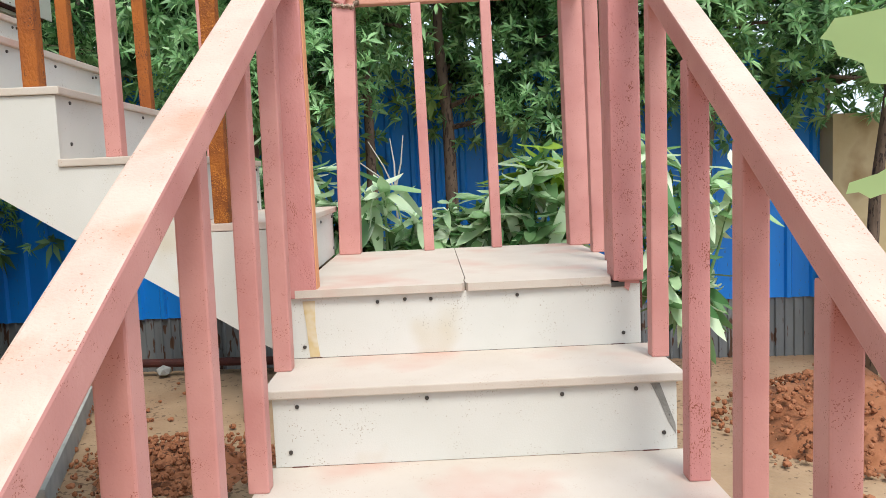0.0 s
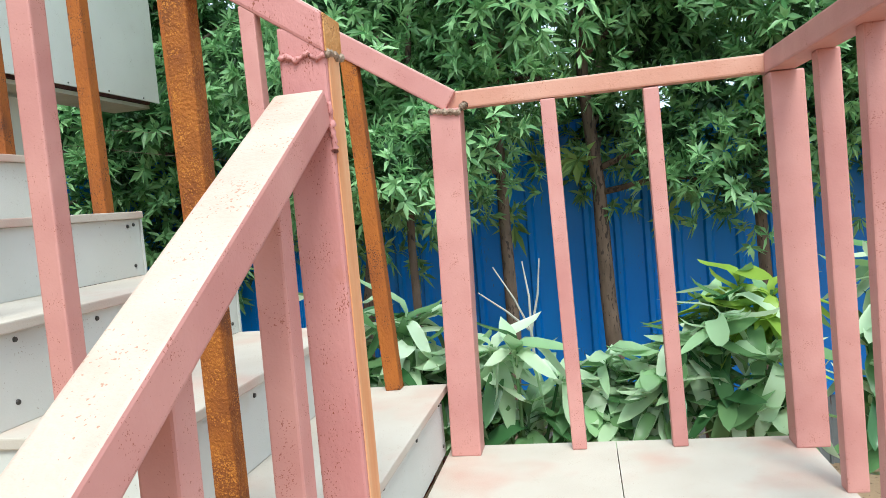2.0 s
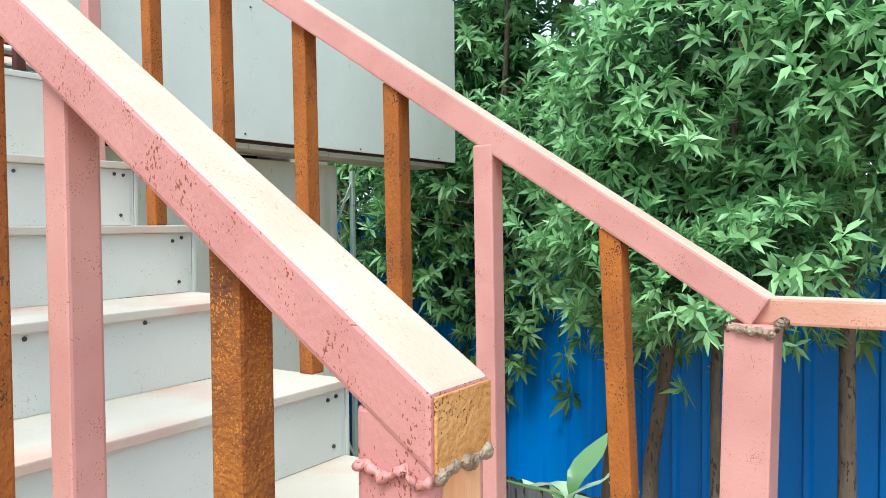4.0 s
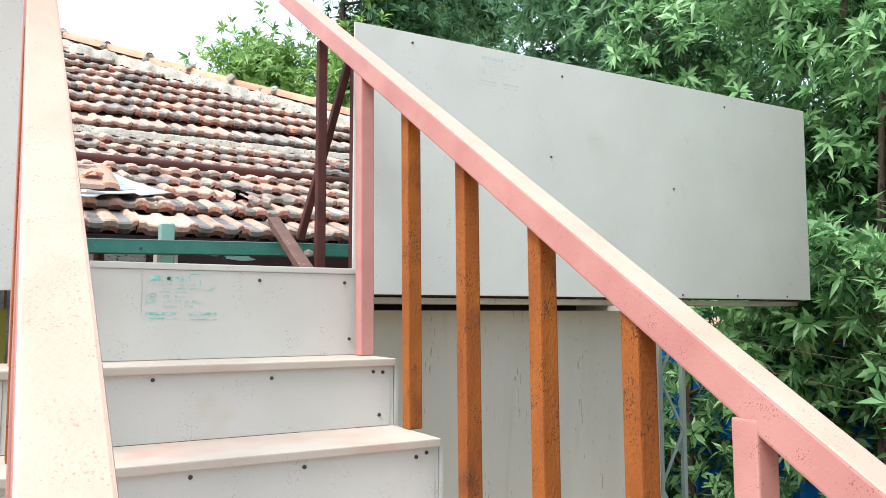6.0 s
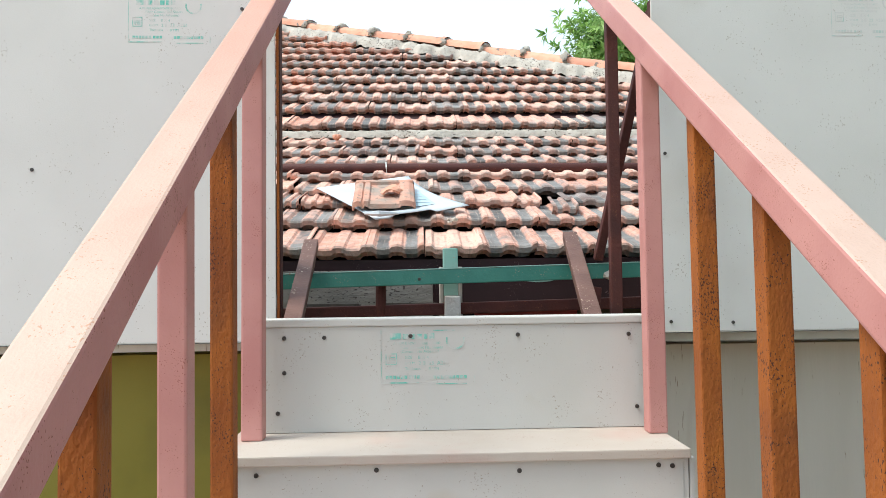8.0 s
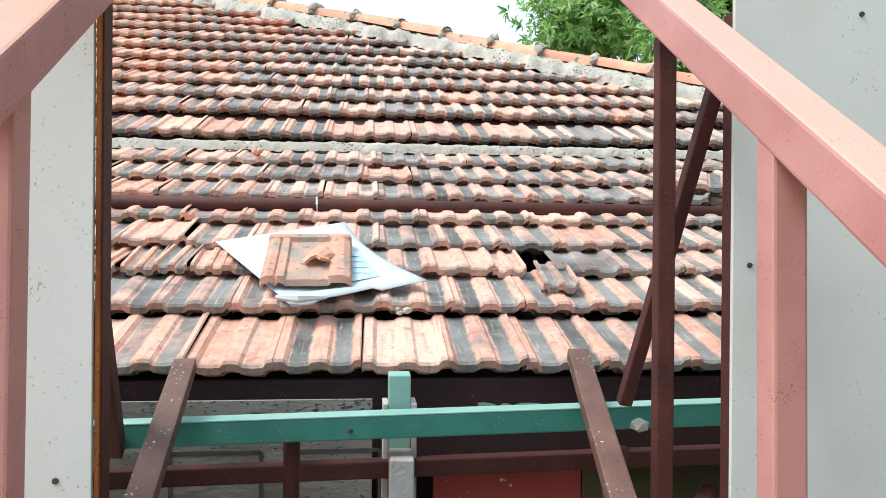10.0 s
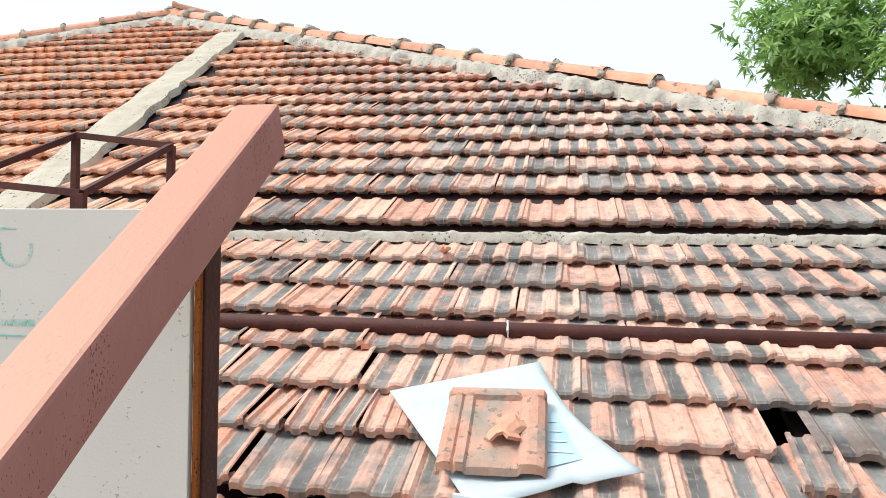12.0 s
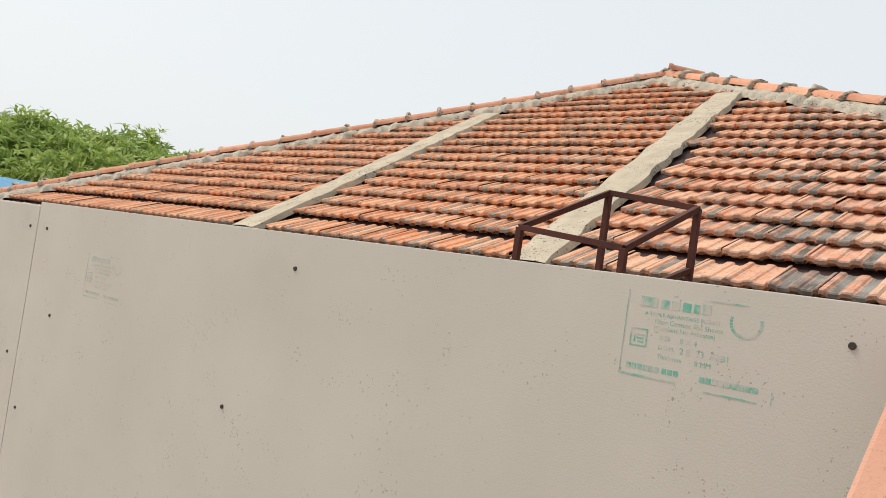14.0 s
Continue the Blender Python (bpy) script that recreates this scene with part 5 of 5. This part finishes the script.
def tree(x, y, height, lean, seed, spread=0.9, low=0.35, rosettes=650, radius=0.05, leaf=0.15, mat=LEAF, label="", group="garden trees", base=GROUND):
    t = thing("tree", label or "slender tree with dark green pointed leaves in whorls", "tree", group)
    rng = np.random.default_rng(seed)
    rnd = random.Random(seed)
    pts = []
    n = 7
    for i in range(n + 1):
        f = i / n
        pts.append((x + lean[0] * f + rnd.uniform(-0.03, 0.03), y + lean[1] * f + rnd.uniform(-0.03, 0.03), base - 0.1 + (height - base + 0.1) * f))
    trunk = tube_bm(pts, [radius * (1.15 - 0.85 * i / n) for i in range(n + 1)], 9)
    part("trunk", trunk, BARK, t, smooth=True)
    blobs = []
    for i in range(15):
        f = low + (1 - low) * ((i + rnd.random()) / 15) ** 1.25
        k = min(n - 1, int(f * n))
        p = Vector(pts[k]).lerp(Vector(pts[k + 1]), f * n - k)
        a = rnd.uniform(0, math.tau)
        r = spread * rnd.uniform(0.3, 0.95)
        q = p + Vector((math.cos(a) * r, math.sin(a) * r, rnd.uniform(0.0, 0.32)))
        part("limb", tube_bm([p, p.lerp(q, 0.5) + Vector((0, 0, 0.06)), q], [radius * 0.4, radius * 0.28, radius * 0.12], 6), BARK, t, smooth=True)
        blobs.append((q.x, q.y, q.z, spread * rnd.uniform(0.36, 0.60)))
    blobs.append((*pts[-1], spread * 0.7))
    c, o = crown_points(rng, blobs, rosettes)
    # whorls deep in the crown get shade as a darker green, brighter ones its skin
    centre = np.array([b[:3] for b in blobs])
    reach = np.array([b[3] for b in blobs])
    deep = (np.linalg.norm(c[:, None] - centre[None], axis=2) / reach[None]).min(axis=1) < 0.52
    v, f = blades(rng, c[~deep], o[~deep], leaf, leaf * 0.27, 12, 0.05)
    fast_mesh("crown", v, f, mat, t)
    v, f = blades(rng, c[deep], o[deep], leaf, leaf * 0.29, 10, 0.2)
    fast_mesh("inner_crown", v, f, LEAF_INNER, t)["label"] = "inner leaves, darkened in colour for the shade of the crown"
    return t


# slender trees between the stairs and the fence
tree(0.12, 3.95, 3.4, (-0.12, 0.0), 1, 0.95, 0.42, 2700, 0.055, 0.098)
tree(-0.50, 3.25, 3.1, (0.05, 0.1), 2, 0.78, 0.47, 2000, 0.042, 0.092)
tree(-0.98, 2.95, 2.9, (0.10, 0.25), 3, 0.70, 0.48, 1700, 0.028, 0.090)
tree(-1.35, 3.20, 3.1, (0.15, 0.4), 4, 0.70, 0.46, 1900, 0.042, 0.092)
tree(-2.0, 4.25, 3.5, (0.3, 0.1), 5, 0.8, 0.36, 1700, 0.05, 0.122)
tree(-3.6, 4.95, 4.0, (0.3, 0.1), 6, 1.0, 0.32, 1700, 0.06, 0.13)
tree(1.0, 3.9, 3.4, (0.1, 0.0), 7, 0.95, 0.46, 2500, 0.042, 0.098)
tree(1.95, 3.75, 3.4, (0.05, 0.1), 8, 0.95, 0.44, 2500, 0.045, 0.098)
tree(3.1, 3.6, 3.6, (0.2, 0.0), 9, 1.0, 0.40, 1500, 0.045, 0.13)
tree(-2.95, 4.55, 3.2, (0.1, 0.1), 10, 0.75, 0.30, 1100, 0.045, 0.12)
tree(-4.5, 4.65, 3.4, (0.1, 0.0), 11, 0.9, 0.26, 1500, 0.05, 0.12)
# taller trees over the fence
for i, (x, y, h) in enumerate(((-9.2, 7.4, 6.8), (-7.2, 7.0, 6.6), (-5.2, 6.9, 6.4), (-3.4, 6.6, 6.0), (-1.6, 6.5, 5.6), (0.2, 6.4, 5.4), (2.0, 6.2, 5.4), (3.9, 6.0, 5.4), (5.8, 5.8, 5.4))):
    # left trees take the shaded leaf copy, the others the lit one
    tree(x, y, h, (0.2, 0.1), 40 + i, 1.7, 0.16, 2600 if x < -3 else 1250, 0.10, 0.18, LEAF_SHADE if x < -3 else LEAF_LIT, label="tall dense dark green tree behind the blue fence" if x < -3 else "tall tree behind the blue fence with leaves coloured as sunlit yellow-green", group="trees behind the fence")
# trees beyond the tiled roof
for i, (x, y, h) in enumerate(((-13.5, 5.6, 10.3), (-13.4, 7.4, 9.6), (-17.0, 9.4, 10.2), (-20.5, 11.6, 10.4))):
    tree(x, y, h, (0.1, -0.2), 60 + i, 1.9 if i else 1.68, 0.16 if i else 0.20, 3300 if i else 11000, 0.12 if i else 0.09, 0.22 if i else 0.19, LEAF_SHADE if i else LEAF_LIT, "leafy green tree standing beyond the tiled roof", "trees beyond the roof")


def round_tree(x, y, z, rx, rz, count, mat, label, seed):
    t = thing("tree", label, "tree", "far trees")
    rng = np.random.default_rng(seed)
    rnd = random.Random(seed)
    part("trunk", tube_bm([(x, y, GROUND - 0.1), (x + 0.1, y, z * 0.5), (x, y, z)], [0.3, 0.24, 0.12], 9), BARK, t, smooth=True)
    blobs = []
    for i in range(38):
        a = i * 2.4 + rnd.uniform(-0.3, 0.3)
        r = rx * math.sqrt((i + rnd.random()) / 42)
        blobs.append((x + r * math.cos(a), y + r * math.sin(a) * 0.8, z + rz * math.sqrt(max(0.02, 1 - (r / rx) ** 2)) * rnd.uniform(0.62, 0.92), rx * rnd.uniform(0.18, 0.29)))
    for b in blobs[:8]:
        part("limb", tube_bm([(x, y, z * 0.8), (b[0], b[1], b[2])], [0.12, 0.04], 6), BARK, t)
    c, o = crown_points(rng, blobs, count, 0.15)
    v, f = blades(rng, c, o, 0.34, 0.09, 9, 0.0)
    fast_mesh("crown", v, f, mat, t)


round_tree(-12.9, -24.2, 2.4, 4.7, 2.5, 9000, LEAF_FAR, "round bright green tree beyond the roof", 81)
round_tree(-9.6, -29.5, 2.9, 4.2, 2.6, 5000, LEAF_GREY, "hazy grey-green tree in the distance", 82)
round_tree(-5.2, -30.0, 2.8, 3.8, 2.5, 4200, LEAF_GREY, "hazy grey-green tree in the distance", 83)
shed = thing("shed", "distant whitewashed shed with a blue sheet roof", "building")
part("wall", box_bm((-8.6, -19.5, GROUND - 0.1), (-3.0, -16.5, 2.62)), WHITEWASH, shed)
part("roof", prism_bm([(-19.8, 2.62), (-16.2, 2.62), (-16.2, 2.70), (-18.0, 3.02), (-19.8, 2.70)], "x", -8.8, -2.8), BLUE_ROOF, shed)

# ---- young mango plants close behind the landing ----


def leaf_mesh(name, length, width, curl, mat):
    """One broad pointed blade, folded along its midrib and bent down."""
    n = 6
    verts, faces = [], []
    for i in range(n + 1):
        f = i / n
        w = width * 0.5 * math.sin(math.pi * min(1.0, 0.05 + f ** 1.15 * 0.95)) ** 0.95 * (1.0 if i < n else 0.05)
        x, z = length * (f - 0.10 * curl * f * f), -length * curl * 0.55 * f * f + 0.02 * math.sin(f * 6)
        verts += [(x, w, z + w * 0.32), (x, 0, z), (x, -w, z + w * 0.32)]
    for i in range(n):
        for k in range(2):
            a = i * 3 + k
            faces.append((a, a + 1, a + 4, a + 3))
    me = bpy.data.meshes.new(name)
    me.from_pydata(verts, [], faces)
    for p in me.polygons:
        p.use_smooth = True
    me.materials.append(mat)
    return me


LEAVES = {m.name: [leaf_mesh("leaf", 0.195, 0.056, c, m) for c in (0.5, 0.9, 1.3)] for m in (MANGO, MANGO_DARK, YOUNG)}


def mango(x, y, top, seed, tips, mat=MANGO, dark=0.3, size=1.0):
    """A young plant: a thin stem, side shoots and a whorl of leaves at each tip."""
    t = thing("mango_plant", "young mango plant with pale green pointed leaves", "plant", "mango plants")
    rnd = random.Random(seed)
    root = Vector((x, y, GROUND - 0.05))
    fork = Vector((x, y, top - 0.45))
    part("stem", tube_bm([root, root.lerp(fork, 0.5) + Vector((0.03, 0.02, 0)), fork], [0.016, 0.013, 0.010], 7), BARK, t, smooth=True)
    more = [(a + rnd.uniform(-0.11, 0.11), b + rnd.uniform(-0.06, 0.10), c + rnd.uniform(-0.16, 0.03)) for a, b, c in tips]
    for dx, dy, dz in list(tips) + more:
        tip = Vector((x + dx, y + dy, top + dz))
        part("shoot", tube_bm([fork, fork.lerp(tip, 0.5) + Vector((0, 0, -0.03)), tip], [0.009, 0.007, 0.005], 6), MANGO_DARK, t)
        n = rnd.randint(14, 18)
        for i in range(n):
            a = i * 2.4 + rnd.uniform(-0.3, 0.3)
            lift = radians(rnd.uniform(-38, 48) if i > 4 else rnd.uniform(38, 78))
            # low shoots draw more dark leaves, as painted shade inside the plant
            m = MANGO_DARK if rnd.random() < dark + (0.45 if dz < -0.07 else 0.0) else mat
            back = rnd.uniform(0, 0.12)
            pose_m = Matrix.Translation(tip - Vector((0, 0, back))) @ Matrix.Rotation(a, 4, "Z") @ Matrix.Rotation(-lift, 4, "Y") @ Matrix.Rotation(rnd.uniform(-0.6, 0.6), 4, "X")
            k = size * rnd.uniform(0.65, 1.12)
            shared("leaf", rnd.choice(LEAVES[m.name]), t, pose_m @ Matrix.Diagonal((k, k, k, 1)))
    return t


mango(-0.27, 1.28, 0.17, 1, ((0, -0.05, 0.06), (-0.14, 0.02, -0.02), (0.12, 0.05, -0.07), (0.02, 0.0, -0.16)), dark=0.15)
mango(0.00, 1.36, 0.10, 2, ((0.0, 0, 0.04), (0.12, -0.06, 0.0), (-0.10, 0.02, -0.06), (0.0, -0.08, -0.12)), dark=0.15)
mango(0.16, 1.30, 0.12, 12, ((0.0, 0, 0.0), (0.08, 0.04, 0.06), (-0.04, -0.05, -0.1)), dark=0.25)
mango(0.33, 1.27, 0.21, 3, ((0, 0, 0.04), (0.13, -0.04, -0.06), (-0.11, 0.05, -0.03), (0.04, 0.1, 0.1), (0.0, -0.05, -0.15)), dark=0.25)
mango(0.50, 1.38, 0.30, 4, ((0.0, 0.0, 0.02), (-0.08, 0.06, 0.05)), YOUNG, 0.15)
mango(-0.44, 1.36, 0.12, 13, ((0, 0, 0.0), (-0.08, -0.04, -0.08), (0.06, 0.0, -0.1)), dark=0.2)
mango(-0.62, 1.30, 0.30, 5, ((0, 0, 0.0), (-0.06, -0.06, -0.12), (0.12, 0.0, -0.16), (0.02, 0.05, -0.25)), dark=0.3)
mango(-0.88, 1.34, 0.34, 6, ((0, 0, 0.05), (0.10, 0.0, -0.1), (-0.08, 0.0, -0.15)), dark=0.4)
mango(0.88, 1.42, 0.30, 7, ((0, 0, 0.06), (0.16, 0.03, -0.08), (0.05, 0.0, -0.28), (-0.10, 0.0, -0.10), (0.1, 0.0, -0.45)), dark=0.15, size=1.1)
mango(1.15, 1.58, 0.10, 8, ((0, 0, 0.0), (-0.10, 0.0, -0.25), (0.05, 0.0, 0.12), (0.0, 0.05, -0.4)), dark=0.15, size=1.1)

dead = thing("dry_twig", "bare pale forked twig among the mango plants", "twig")
foot = Vector((-0.22, 1.47, GROUND))
knee = Vector((-0.235, 1.47, 0.22))
part("stem", tube_bm([foot, (-0.21, 1.46, -0.4), knee], [0.008, 0.007, 0.005], 6), TWIG, dead)
for q in ((-0.40, 1.46, 0.36), (-0.345, 1.47, 0.44), (-0.19, 1.46, 0.46), (-0.25, 1.5, 0.45)):
    part("branch", tube_bm([knee, knee.lerp(Vector(q), 0.5) + Vector((0.008, 0, 0.0)), q], [0.0045, 0.0035, 0.002], 5), TWIG, dead)


def banana():
    """A banana plant: a pale stem of wrapped sheaths and long torn blades."""
    t = thing("banana_plant", "banana plant with broad bright green arching leaves", "plant")
    part("stem", tube_bm([(2.75, 2.25, GROUND - 0.1), (2.74, 2.23, -0.3), (3.096, 2.2, 0.084)], [0.10, 0.085, 0.055], 12), MAST, t, smooth=True)

    def blade(start, bend, end, width, across=None, name="leaf"):
        n, rows = 14, []
        a, b, c = Vector(start), Vector(bend), Vector(end)
        verts, faces = [], []
        for i in range(n + 1):
            f = i / n
            p = a.lerp(b, f).lerp(b.lerp(c, f), f)
            d = (b.lerp(c, f) - a.lerp(b, f)).normalized()
            s = (Vector(across) if across else d.cross(Vector((0, 0, 1)))).normalized()
            w = width * (math.sin(math.pi * min(0.97, 0.05 + f * 0.95)) ** 0.55) * (0.9 + 0.12 * math.sin(i * 2.3))
            for k in (-1.0, -0.5, 0.0, 0.5, 1.0):
                verts.append(p + s * (k * w) + Vector((0, 0, 0.22 * w * (abs(k) - 0.5 * k * k) - 0.02 * (i % 3 == 0) * abs(k))))
        for i in range(n):
            for k in range(4):
                q = i * 5 + k
                faces.append((q, q + 1, q + 6, q + 5))
        raw(name, verts, faces, BANANA, t, smooth=True)

    blade((3.096, 2.2, 0.084), (2.38, 1.95, 0.92), (1.80, 1.7, 0.875), 0.20, (0.5, -0.2, 0.75))
    blade((2.56, 2.2, 0.42), (2.9, 2.2, 1.2), (3.3, 2.1, 0.7), 0.17)
    blade((3.096, 2.2, 0.084), (2.53, 2.0, 0.21), (1.954, 1.8, 0.125), 0.11, (0.1, -0.3, 0.9))
    return t


banana()


def fern(x, y, seed):
    t = thing("palm_seedling", "low feathery green seedling by the kerb", "plant", "seedlings")
    rnd = random.Random(seed)
    for i in range(9):
        a = i * 0.7 + rnd.uniform(-0.2, 0.2)
        verts, faces = [], []
        L = rnd.uniform(0.35, 0.6)
        for k in range(16):
            f = k / 16
            p = Vector((math.cos(a) * L * f, math.sin(a) * L * f, L * (1.1 * f - 0.9 * f * f)))
            s = Vector((-math.sin(a), math.cos(a), 0.1))
            w = 0.16 * math.sin(math.pi * (0.1 + 0.85 * f))
            for sg in (-1, 1):
                b = len(verts)
                fwd = Vector((math.cos(a), math.sin(a), 0.2)) * 0.035
                verts += [p, p + s * sg * w * 0.5 + fwd + Vector((0, 0, 0.012)), p + s * sg * w + fwd * 2.0, p + s * sg * w * 0.5 + fwd * 0.4]
                faces.append((b, b + 1, b + 2, b + 3))
        ob = raw("frond", verts, faces, MANGO_DARK, t)
        ob.matrix_basis = Matrix.Translation((x, y, GROUND + 0.25))
    part("stem", tube_bm([(x, y, GROUND - 0.05), (x, y, GROUND + 0.27)], [0.02, 0.015], 7), BARK, t)


fern(-2.95, 2.3, 2)
fern(-3.4, 3.0, 5)
